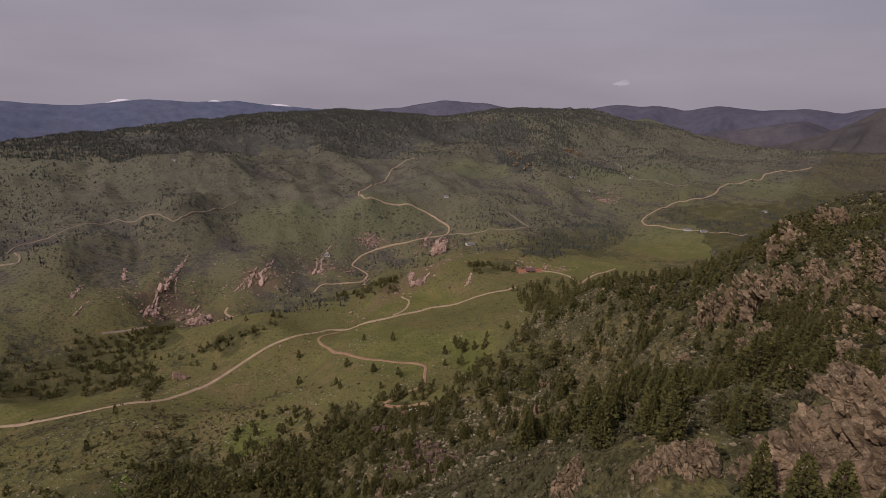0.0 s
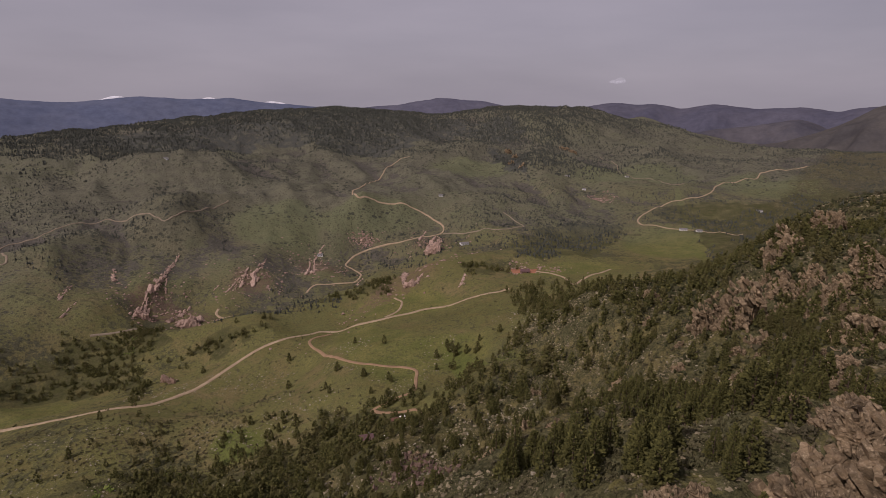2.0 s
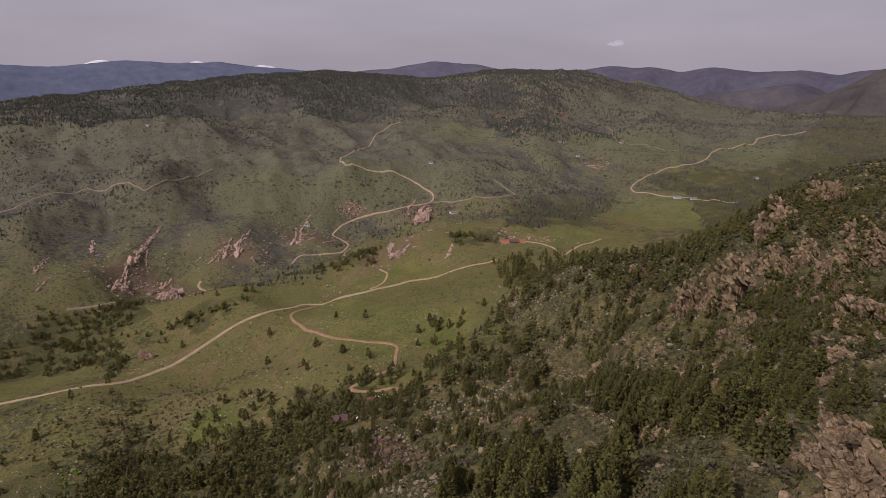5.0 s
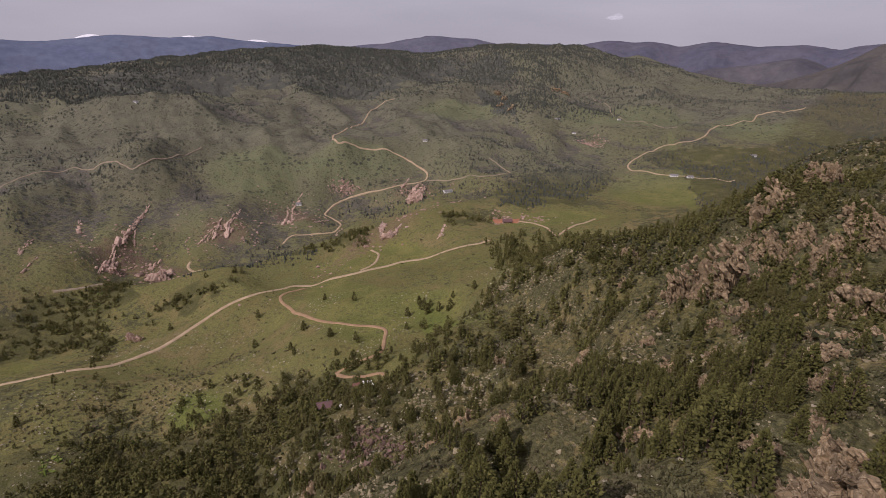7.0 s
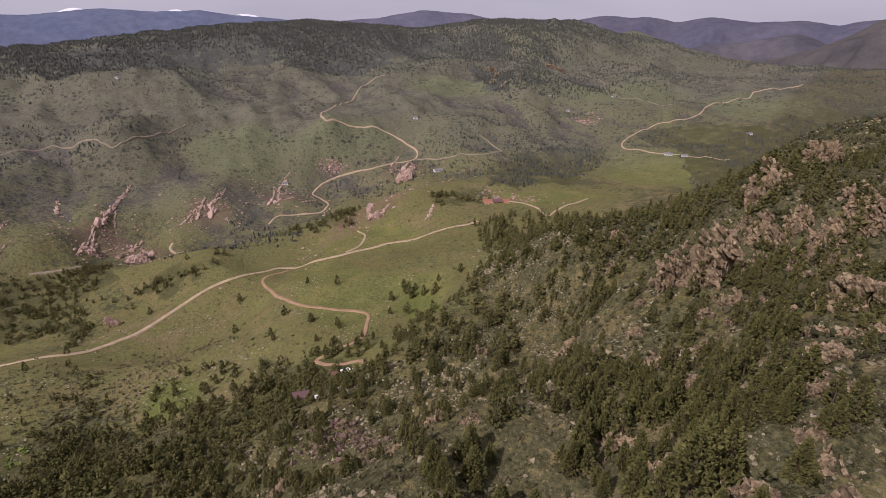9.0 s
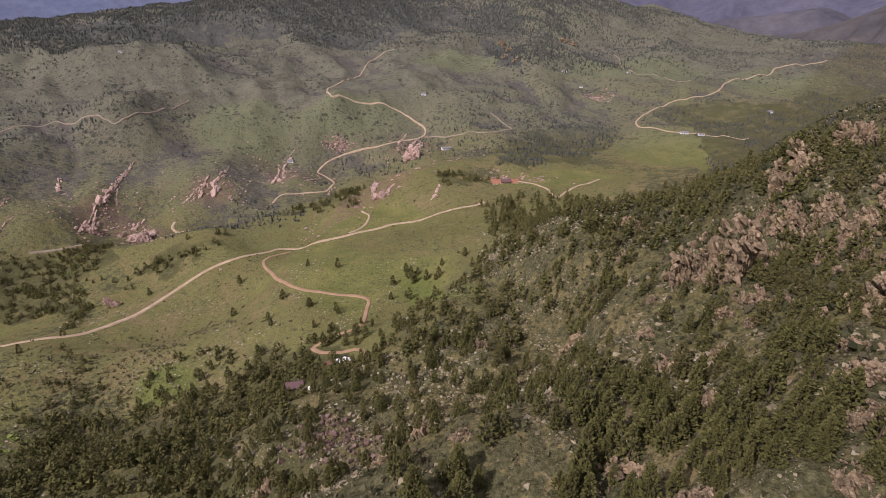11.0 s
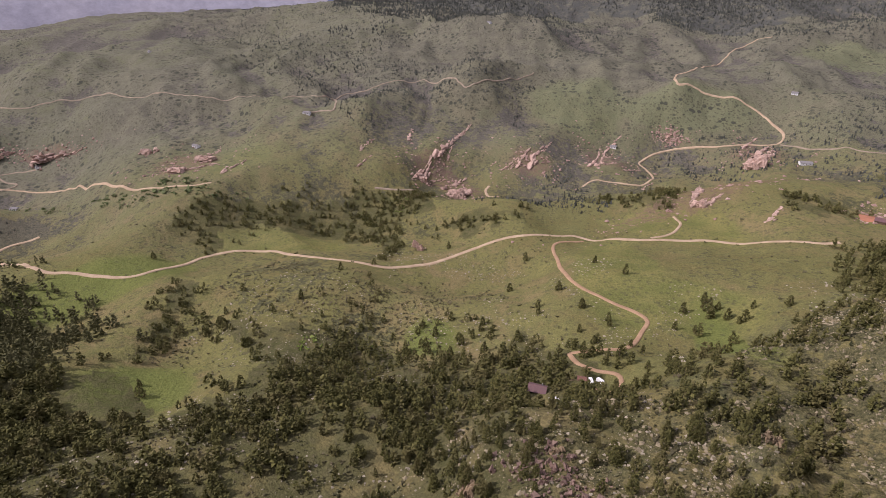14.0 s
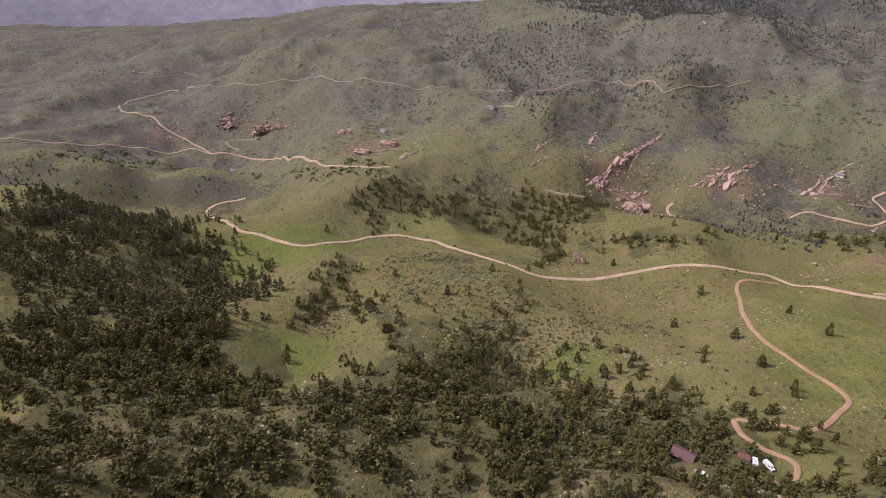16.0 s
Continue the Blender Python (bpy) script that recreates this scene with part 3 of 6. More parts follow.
SUMMIT_FOREST = [
    (-1240, 1834), (-956, 2119), (-479, 2356), (-365, 2771), (-99, 2562), (205, 2479), (298, 2490), (366, 2295), (248, 2185), (86, 2334),
    (-80, 2135), (-173, 1864), (-329, 1950), (-495, 2037), (-631, 1990), (-709, 1739), (-816, 1643), (-965, 1645), (-1103, 1629),
]
SHADE_FOREST = [
    (186, 1938), (284, 1834), (245, 1483), (207, 1604), (164, 1878),
]
RIVER_LINE = [
    (-1060, 235), (-1035, 300), (-960, 350), (-860, 385), (-760, 428), (-680, 440), (-600, 470), (-545, 525),
]
# Patches of ground: middle, half length, half width, turn.
RED_SOIL = [
    (-363, 759, 55, 32, -23), (-417, 769, 40, 43, 33), (-304, 867, 42, 40, 34), (-220, 976, 42, 50, 38), (-14, 1082, 50, 49, -40), (-42, 792, 35, 153, -35),
    (-149, 1092, 21, 13, 8), (-1093, 515, 81, 20, 23), (-698, 545, 59, 61, 30), (-1179, 347, 52, 31, 75), (133, 794, 36, 19, -17), (395, 1334, 27, 28, -36),
    (-33, 361, 9, 8, 46),
]
THICKETS = [
    (-841, 153, 116, 75, 88), (-831, 292, 78, 44, 49), (-310, 370, 49, 102, 44), (-212, 369, 34, 35, 50), (-472, 853, 131, 104, 53), (-335, 865, 134, 107, 63),
    (-511, 792, 60, 78, 18), (-303, 950, 102, 61, 43), (-524, 1294, 411, 102, 37), (272, 1202, 138, 145, -8), (317, 972, 91, 94, -19),
    (-907, 545, 219, 73, 28), (-1437, 408, 279, 69, 26), (-78, 1017, 228, 22, -61), (142, 1219, 120, 107, 18),
]
# Crags: place, width, height.
RIDGE_CRAGS = [
    (139, 274, 15, 33), (156, 271, 24, 38), (147, 263, 16, 13), (152.4, 378.5, 14.4, 11.4), (247, 346, 25, 18), (208.7, 329.4, 22.8, 18),
    (233, 293.1, 19.8, 9.9), (231.6, 281.1, 14.2, 11), (197, 306.1, 14.3, 9.7), (207.2, 299.2, 14.9, 9.7), (207.8, 281.8, 16.8, 12.4), (220.5, 283.8, 14, 9.6),
    (187.1, 290, 10.6, 8.1), (177, 221, 21, 16), (192.4, 227.4, 11.4, 8.3), (141, 187, 9, 7), (131, 169, 10, 6), (150, 180, 13, 6.5),
]
SLOPE_CRAGS = [
    (120.5, 155, 8, 6.4), (122.8, 150.6, 7, 4.5), (110, 142.5, 7.3, 4.4), (107.1, 134, 8.4, 4.2), (86, 147.8, 9.1, 7.7), (69.6, 102.6, 6.7, 3.4),
    (153.9, 249.2, 10.6, 7.9), (141.2, 245.7, 7.7, 6.4), (113.5, 242.9, 6.1, 6.1), (59.5, 306, 8.6, 8), (103.9, 183.1, 11.3, 8.2), (115.3, 223.5, 9.1, 5.7),
    (100.4, 290.6, 12, 7.5), (80.3, 165.7, 9.8, 5.2), (72, 161.5, 6.4, 4), (33, 194.5, 6.8, 7.6), (43.1, 183.4, 5.6, 4.5), (-12.4, 274.3, 6, 4.5),
    (19.8, 198.9, 8.2, 4.1), (-37.8, 243.8, 8.7, 5.8),
]
RUBBLE_CRAGS = [
    (192.7, 316.9, 13.3, 7.3), (198.9, 294.8, 14, 8.9), (210.2, 295, 12.8, 7.7), (204.9, 267.5, 13.8, 9), (196.2, 277.7, 12.2, 7.9), (211.1, 261.3, 13.1, 8.3),
    (146.7, 235.4, 8.9, 5.9), (160.4, 242.3, 10.4, 6.2), (160.1, 224.9, 9.7, 6.3), (130.8, 223.4, 9.3, 5.6), (120.3, 187.2, 7.6, 4.9), (112.9, 162.4, 6.6, 4.3),
    (122.8, 264.5, 8, 5.3), (137.8, 344.5, 10.4, 6.2), (119.1, 318.8, 8.5, 5.2), (91.5, 174.6, 6.1, 3.8), (72.4, 219.3, 6.5, 3.9), (192.3, 263.3, 13.4, 8.1),
]
FOREGROUND_CRAGS = [
    (54.5, 73.4, 13.0, 5.6), (64.0, 72.2, 17.5, 11.5), (72.2, 82.9, 13.7, 11.2), (70.6, 89.4, 8.9, 6.4), (61.8, 78.4, 10.4, 5.8), (45.7, 71.9, 6.3, 4.2),
    (38.5, 75.5, 8.0, 3.0), (31.5, 76.5, 6.0, 2.6), (20.5, 88.5, 6.0, 4.2), (79.0, 97.0, 9.0, 6.0),
]
RED_CRAGS = [
    (-348.2, 729.1, 39.1, 23.8), (-415.5, 734.2, 23, 14.1), (-8.1, 1018, 34.8, 30.7), (-39.3, 761.4, 20, 12.3), (-307.4, 574.2, 9.9, 24),
]
CLIFF_CRAGS = [
    (236.7, 1919.1, 26.9, 23.1), (239.1, 1752.2, 21.5, 25.1), (218.7, 1685.5, 20.3, 17), (234.8, 1584.6, 19.1, 15.9), (456.9, 2032.6, 41.7, 16.7), (477.8, 1992.3, 32.7, 16.3),
]
FAR_RED_CRAGS = [
    (-1086.8, 506, 65, 27.5), (-1172.5, 464.8, 47.4, 23.7), (-674.4, 511.4, 37.8, 20.6), (-683.5, 568.2, 35.8, 19.7), (-794.3, 540.7, 29.4, 17.6), (-298.8, 571.8, 10.2, 19),
]
# Tilted sandstone slabs: foot, top, width.
FLATIRONS = [
    (-422, 721, -430, 783, 10.5), (-416, 727, -425, 768, 14), (-425, 787, -429.7, 831, 18.5), (-423, 796, -427.7, 841, 9.3), (-413, 801, -423.7, 831, 5.6), (-428.7, 829, -442.5, 887.9, 6.7),
    (-432.7, 852, -443.5, 914.8, 5.9), (-439.5, 876.9, -441.6, 921.8, 5), (-368.8, 736, -350, 764, 29.5), (-381, 765, -376, 796, 12.5), (-409, 751, -396, 772, 6.3), (-332, 830, -322, 861.8, 7.4),
    (-315, 844, -317, 894.8, 10.2), (-300, 860.8, -307.1, 919.8, 12.2), (-322, 837, -317, 872, 4.6), (-301.1, 897.8, -304.2, 946.5, 4.8), (-230.3, 933.7, -242, 1012, 9.9), (-220, 930, -235.3, 1018.7, 8.8),
    (-236, 1011, -224.4, 1056.7, 6.3), (-212, 944, -200, 973, 6.9), (-182, 957, -170, 998, 6), (-23, 1024, -7, 1129, 18.6), (-11, 1030, 6, 1121, 14.5), (-41, 1099, -26, 1151, 10),
    (-159, 1090, -144, 1106, 10), (-147, 1090, -135, 1104, 6.7), (-51, 776, -55, 936, 11), (-34.3, 761.3, -21.2, 788.4, 6.9), (30, 721.3, 39, 764, 7.2), (-353, 830, -349, 843, 4.7),
    (-142, 914, -133, 944, 4.7), (-419, 730, -427, 778, 8.2), (-487.6, 798.1, -506.7, 835.1, 8.2), (-502, 700, -516.4, 750.2, 6.7), (-483, 671, -481, 702, 6.5), (-667.1, 524.2, -651, 563, 10.3),
    (-692.9, 559.8, -712, 614.7, 8.2), (-1070, 512, -1018, 552, 11.1), (-1162, 474, -1153, 502, 10.5), (-608, 536.3, -615, 585, 8.2),
]
LONE_PINES = [
    (-184, 377), (-157, 376), (-145, 369), (-131, 391), (-129, 372), (-115, 405), (-112, 388), (-128, 402), (-129, 418), (-146, 496),
    (-100, 453), (-66, 455), (-94, 441), (-54, 518), (-164, 567), (-268, 584), (-335, 357), (-277, 371), (-321, 328), (-499, 368),
    (-382, 330), (-280, 231), (-291, 237), (-211, 261), (-216, 230), (-245, 363), (-555, 444), (-56, 424), (-42, 412), (-40, 439),
    (-25, 386), (14, 366), (16, 364), (-21, 398), (-94, 479), (-292, 434), (-285, 474), (-62, 388), (-51, 403), (-33, 398),
    (-40, 389), (-49, 378), (-57, 372), (-65, 366), (-73, 358), (-78, 375),
]
FIELD_PINES = [
    (-66, 454), (-87, 543), (-11, 414), (8, 390), (20, 358), (12, 364), (-1, 459), (11, 463), (27, 485), (37, 484),
    (17, 484), (35, 481), (71, 455), (60, 502), (40, 498), (72, 335), (-20, 420), (-43, 445), (-153, 377), (-109, 386),
    (-135, 394), (-126, 411), (-153, 389), (-88, 384), (-113, 352), (-90, 404), (11, 378), (-2, 387), (-44, 399), (-13, 393),
    (-170, 396), (9, 500), (19, 494), (30, 355), (40, 360), (24, 338), (24, 442), (-1, 483), (46, 322), (33, 311),
    (23, 304), (52, 354), (36, 335), (21, 326),
]
# Skylines of the far ranges: azimuth and height angle.
BLUE_RANGE = [
    (-50, 0.5), (-44, 0.6), (-37.79, 0.65), (-36.01, 0.48), (-33.73, 0.35), (-32.13, 0.4), (-30.02, 0.64), (-27.37, 0.94),
    (-24.18, 0.71), (-21.78, 0.71), (-20.04, 0.82), (-17.27, 0.46), (-13.6, 0.19), (-10.36, -0.19), (-4.78, -0.65), (0.91, -1.22),
]
PALE_RANGE = [
    (-130, 0.2), (-110, 0.5), (-95, 0.4), (-80, 0.3), (-65, 0.5), (-52, 0.4), (-46, 0.1), (-43, -0.6),
]
SNOW_RANGE = [
    (-30.89, 0.4), (-30.21, 0.72), (-29.32, 1.0), (-28.61, 0.8), (-27.66, 0.35), (-23.28, 0.25), (-22.5, 0.76), (-21.27, 0.86),
    (-20.34, 0.25), (-17.29, 0.25), (-16.48, 0.56), (-15.18, 0.42), (-14.15, -0.02),
]
CENTRE_RANGE = [
    (-10.38, -0.63), (-7.58, 0.02), (-5.32, 0.23), (-3.63, 0.34), (-1.93, 0.66), (0.06, 0.93), (2.04, 0.82), (4.3, 0.65),
    (5.99, 0.37), (8.25, -0.4),
]
EAST_RANGE = [
    (5.47, -1.23), (9.35, 0.03), (10.99, 0.19), (13.71, 0.07), (15.29, 0.28), (16.84, 0.54), (18.92, 0.32), (20.42, 0.41),
    (21.91, 0.2), (23.16, -0.11), (24.55, 0.19), (25.92, 0.38), (27.53, 0.18), (28.88, -0.02), (31.42, 0.02), (33.03, 0.11),
    (35.03, -0.22), (36.49, 0.05), (37.84, 0.18), (45, 0.6), (70, 0.2),
]
VALLEY_HEAD = [
    (19, -3.9), (21.79, -3.24), (24.15, -2.26), (26.13, -1.81), (28.68, -1.57), (30.79, -1.15), (32.29, -0.8), (33.67, -1.2),
    (35.35, -2.0), (40, -2.5),
]
EAST_HILL = [
    (26, -4.2), (28.89, -3.25), (31.43, -2.82), (33.79, -2.04), (35.61, -1.17), (36.8, -0.39), (37.89, 0.27), (42, 0.9),
    (50, 1.1), (64, 0.6),
]
# Bright and bare thickets, in plan.
SPRING_SPOTS = [
    (-230, 332), (-223, 330), (-228, 326), (-386, 654), (-381, 639), (-198, 360),
]
BARE_SPOTS = [
    (-1, 260), (-8, 266), (6, 248), (-11, 255), (-15, 264),
]

def inside(poly, x, y):
    """Which points lie within the outline."""
    hit = np.zeros(x.shape, bool)
    px, py = np.array(poly, float).T
    for k in range(len(poly)):
        ax, ay, bx, by = px[k - 1], py[k - 1], px[k], py[k]
        if ay == by:
            continue
        cross = (ay > y) != (by > y)
        hit ^= cross & (x < (bx - ax) * (y - ay) / (by - ay) + ax)
    return hit


def spline(points, step):
    """Points along a smooth line through the given ones."""
    p = np.array(points, float)
    p = np.vstack([2 * p[0] - p[1], p, 2 * p[-1] - p[-2]])
    out = []
    for k in range(1, len(p) - 2):
        a, b, c, d = p[k - 1:k + 3]
        n = max(2, int(np.linalg.norm(c - b) / step))
        t = np.arange(n)[:, None] / n
        out.append(0.5 * (2 * b + (c - a) * t + (2 * a - 5 * b + 4 * c - d) * t ** 2 + (3 * b - a - 3 * c + d) * t ** 3))
    return np.vstack(out + [p[-2:-1]])


ROAD_LINES = [
    ("valley_road", VALLEY_ROAD, 4.3, ROAD, "pale graded dirt road across the grassy bench"),
    ("ranch_drive", RANCH_DRIVE, 2.9, RED_ROAD, "reddish dirt drive winding down the meadow"),
    ("house_drive", HOUSE_DRIVE, 2.6, RED_ROAD, "reddish dirt drive ending in a turning loop"),
    ("creek_road", CREEK_ROAD, 2.9, ROAD, "pale dirt road climbing along the creek"),
    ("side_road", SIDE_ROAD, 2.1, TRACK, "narrow dirt side road in the valley"),
    ("county_road", COUNTY_ROAD, 2.8, ROAD, "pale dirt road through the valley fields"),
    ("hill_track", HILL_TRACK, 2.0, TRACK, "pale dirt track over far hills"),
    ("river_road", RIVER_ROAD, 3.0, ROAD, "pale road along the green valley floor"),
    ("lower_slope_road", LOWER_SLOPE_ROAD, 3.0, ROAD, "pale dirt road climbing from the valley floor"),
    ("slope_road", SLOPE_ROAD, 2.0, TRACK, "dirt road cut across the hill slope"),
    ("spur_track", SPUR_TRACK, 2.7, TRACK, "short dirt spur on the hill slope"),
    ("upper_track", UPPER_TRACK, 1.5, TRACK, "thin dirt track high on the slope"),
    ("pad_drive", PAD_DRIVE, 3.0, ROAD, "tan dirt drive to a new house pad"),
    ("house_pad", [(108, 789), (120, 790), (132, 788), (144, 784)], 15.0, RED_EARTH, "bare red earth pad graded for a house"),
    ("field_drive", FIELD_DRIVE, 2.7, ROAD, "short dirt drive in the green field"),
    ("rock_drive", ROCK_DRIVE, 3.4, ROAD, "short pale drive beside red rocks"),
    ("creek_track", CREEK_TRACK, 2.9, TRACK, "short pale track above the creek"),
    ("white_house_drive", WHITE_HOUSE_DRIVE, 2.7, TRACK, "curving dirt drive on the hill slope"),
]
ROAD_POINTS = np.vstack([spline(line, 5.0) for _, line, _, _, _ in ROAD_LINES])
WOODS = [LEFT_WOOD, LOW_WOOD, DARK_FOREST, GULLY_WOODS, GULLY_TREES, HOUSE_GROVE, LOWER_GROVE, DARK_GROVE, KNOLL_PINES, CREEK_WOODS, BENCH_ROW, SPUR_PINES, LANE_PINES, PAD_PINES,
         VALLEY_WOODS, BOTTOM_WOODS, SUMMIT_FOREST, SHADE_FOREST]


def near_road(x, y, gap):
    """Which points lie within gap metres of a road."""
    near = np.zeros(x.shape, bool)
    cells = {}
    for px, py in ROAD_POINTS:
        cells.setdefault((int(px // 20), int(py // 20)), []).append((px, py))
    for k in range(len(x)):
        a, b = int(x[k] // 20), int(y[k] // 20)
        for i in (a - 1, a, a + 1):
            for j in (b - 1, b, b + 1):
                if any((x[k] - px) ** 2 + (y[k] - py) ** 2 < gap * gap for px, py in cells.get((i, j), ())):
                    near[k] = True
    return near


MIDDLE = (25.0, 30.0)
AZIMUTHS = np.concatenate([np.arange(-112, 50, 0.27), np.arange(50, 248, 2.0)])
RADII = [0.02, 1.4, 2.7, 4.0]
while RADII[-1] < 4950:
    RADII.append(RADII[-1] + max(1.3, 0.0135 * RADII[-1]))
RADII = np.array(RADII)


def mesh_of(name, verts, faces, material=None, smoothed=False):
    """A mesh from arrays of vertices and equal-sided faces."""
    me = bpy.data.meshes.new(name)
    n = faces.shape[1]
    me.vertices.add(len(verts))
    me.vertices.foreach_set("co", np.ascontiguousarray(verts, dtype=np.float32).ravel())
    me.loops.add(faces.size)
    me.loops.foreach_set("vertex_index", np.ascontiguousarray(faces, dtype=np.int32).ravel())
    me.polygons.add(len(faces))
    me.polygons.foreach_set("loop_start", np.arange(0, faces.size, n, dtype=np.int32))
    me.update(calc_edges=True)
    me.polygons.foreach_set("use_smooth", np.full(len(faces), smoothed))
    if material:
        me.materials.append(material)
    return me


def build_ground():
    a = np.radians(AZIMUTHS)
    x = (MIDDLE[0] + np.outer(RADII, np.sin(a))).ravel()
    y = (MIDDLE[1] + np.outer(RADII, np.cos(a))).ravel()
    z = height(x, y)
    n, m = len(RADII), len(AZIMUTHS)
    i, j = np.meshgrid(np.arange(n - 1), np.arange(m), indexing="ij")
    k = (j + 1) % m
    quads = np.stack([i * m + k, (i + 1) * m + k, (i + 1) * m + j, i * m + j], -1).reshape(-1, 4)
    me = mesh_of("ground", np.stack([x, y, z], 1), quads, GROUND, True)
    wooded = np.zeros(x.shape)
    wx, wy = x + 30 * fbm(x, y, 50, 4, 13), y + 30 * fbm(x, y, 50, 4, 14)
    for poly in WOODS:
        wooded = np.maximum(wooded, inside(poly, wx, wy).astype(float))
    ridge, hills = ridge_zone(x, y), hill_zone(x, y)
    open_hill = smooth(-0.45, 0.15, fbm(x, y, 330, 3, 71))
    meadow = np.maximum(patches(MEADOWS, x, y), 0.5 * (1 - ridge) * (1 - 0.8 * hills * (1 - open_hill)))
    spurs = height(x, y) - broad_height(x, y)
    foot = foot_zone(x, y)
    scrub = 0.3 + 0.04 * hills + 0.12 * foot + 0.4 * ridge + hills * np.clip(0.28 - 0.03 * spurs, -0.4, 0.26) + 0.35 * fbm(x, y, 120, 4, 73) - 0.3 * patches(MEADOWS, x, y) + 0.03 * patches(THICKETS, x, y) + 0.3 * patches(THICKETS[2:4], x, y) + 0.45 * patches(THICKETS[:2], x, y)
    step = 12.0
    sunward = ((height(x + step, y) - height(x - step, y)) * 0.74 + (height(x, y + step) - height(x, y - step)) * 0.67) / (2 * step)
    wide = 38.0
    hollow = height(x, y) - 0.25 * (height(x + wide, y) + height(x - wide, y) + height(x, y + wide) + height(x, y - wide))
    # Scrub fills hollows; flanks turned from the sun get it too, as painted shade.
    scrub = scrub - np.maximum(hills, foot) * np.clip(1.0 * (sunward - 0.05) + 0.075 * hollow, -0.2, 0.42) * smooth(2400, 1500, np.hypot(x, y))
    meadow = meadow * (1 - 0.12 * hills)
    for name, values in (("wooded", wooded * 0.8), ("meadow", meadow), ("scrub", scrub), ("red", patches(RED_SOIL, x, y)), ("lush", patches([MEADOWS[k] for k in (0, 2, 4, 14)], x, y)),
                         ("sage_haze", sage_haze_zone(x, y)), ("rocky", np.clip(0.60 * ridge + 0.12 * hills, 0, 1))):
        layer = me.attributes.new(name, "FLOAT", "POINT")
        layer.data.foreach_set("value", values.astype(np.float32))
    ob = tagged(new("ground", me), "rolling grassy foothills with scrub and rocky slopes", "ground", kind="structure")
    return ob, z.reshape(n, m)


ground, GROUND_Z = build_ground()


def land(x, y):
    """Height of the ground sheet itself at points x, y."""
    x, y = np.atleast_1d(np.asarray(x, float)), np.atleast_1d(np.asarray(y, float))
    dx, dy = x - MIDDLE[0], y - MIDDLE[1]
    r = np.clip(np.hypot(dx, dy), RADII[0], RADII[-1] - 1)
    a = (np.degrees(np.arctan2(dx, dy)) + 112) % 360 - 112
    i = np.clip(np.searchsorted(RADII, r) - 1, 0, len(RADII) - 2)
    az = np.append(AZIMUTHS, 248.0)
    j = np.clip(np.searchsorted(az, a, side="right") - 1, 0, len(AZIMUTHS) - 1)
    u, v = (r - RADII[i]) / (RADII[i + 1] - RADII[i]), (a - az[j]) / (az[j + 1] - az[j])
    k = (j + 1) % len(AZIMUTHS)
    low = GROUND_Z[i, j] * (1 - v) + GROUND_Z[i, k] * v
    high = GROUND_Z[i + 1, j] * (1 - v) + GROUND_Z[i + 1, k] * v
    return low * (1 - u) + high * u


def build_road(name, line, width, material, label):
    c = spline(line, 4.0)
    d = np.gradient(c, axis=0)
    d /= np.linalg.norm(d, axis=1)[:, None] + 1e-9
    side = np.stack([d[:, 1], -d[:, 0]], 1)
    wobble = 1 + 0.12 * fbm(c[:, 0], c[:, 1], 30, 2, 91)
    across = (-0.62, -0.5, -0.2, 0.2, 0.5, 0.62)
    rows = []
    for k, f in enumerate(across):
        p = c + side * (f * width * wobble)[:, None]
        far = np.hypot(p[:, 0], p[:, 1])
        lift = 0.16 + 0.0005 * far if 0 < k < 5 else np.full(len(p), -0.4)
        rows.append(np.column_stack([p, land(p[:, 0], p[:, 1]) + lift]))
    z = np.max([r[:, 2] for r in rows[1:5]], axis=0)
    for r in rows[1:5]:
        r[:, 2] = 0.5 * r[:, 2] + 0.5 * z
    v = np.stack(rows, 1).reshape(-1, 3)
    n, w = len(c), len(across)
    i, j = np.meshgrid(np.arange(n - 1), np.arange(w - 1), indexing="ij")
    f = np.stack([i * w + j, i * w + j + 1, (i + 1) * w + j + 1, (i + 1) * w + j], -1).reshape(-1, 4)
    tagged(new(name, mesh_of(name, v, f, material, True)), label, "road", kind="structure")


for row in ROAD_LINES:
    build_road(*row)


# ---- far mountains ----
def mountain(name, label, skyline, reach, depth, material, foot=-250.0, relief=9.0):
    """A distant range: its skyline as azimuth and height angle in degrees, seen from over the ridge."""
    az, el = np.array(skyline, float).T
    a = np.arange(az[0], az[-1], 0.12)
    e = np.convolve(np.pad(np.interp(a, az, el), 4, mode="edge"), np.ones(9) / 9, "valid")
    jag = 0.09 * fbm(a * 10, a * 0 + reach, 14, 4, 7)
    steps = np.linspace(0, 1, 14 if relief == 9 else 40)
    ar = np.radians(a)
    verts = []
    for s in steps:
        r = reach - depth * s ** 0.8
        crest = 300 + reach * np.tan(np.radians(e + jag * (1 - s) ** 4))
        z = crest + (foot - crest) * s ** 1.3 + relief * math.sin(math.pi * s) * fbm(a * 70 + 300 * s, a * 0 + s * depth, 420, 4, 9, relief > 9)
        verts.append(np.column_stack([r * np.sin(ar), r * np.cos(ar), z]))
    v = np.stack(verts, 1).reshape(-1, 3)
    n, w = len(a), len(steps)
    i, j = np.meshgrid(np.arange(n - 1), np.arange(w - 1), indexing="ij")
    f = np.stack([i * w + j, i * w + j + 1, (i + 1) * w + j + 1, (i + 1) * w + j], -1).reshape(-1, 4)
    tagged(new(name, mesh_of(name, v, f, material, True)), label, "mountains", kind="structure")


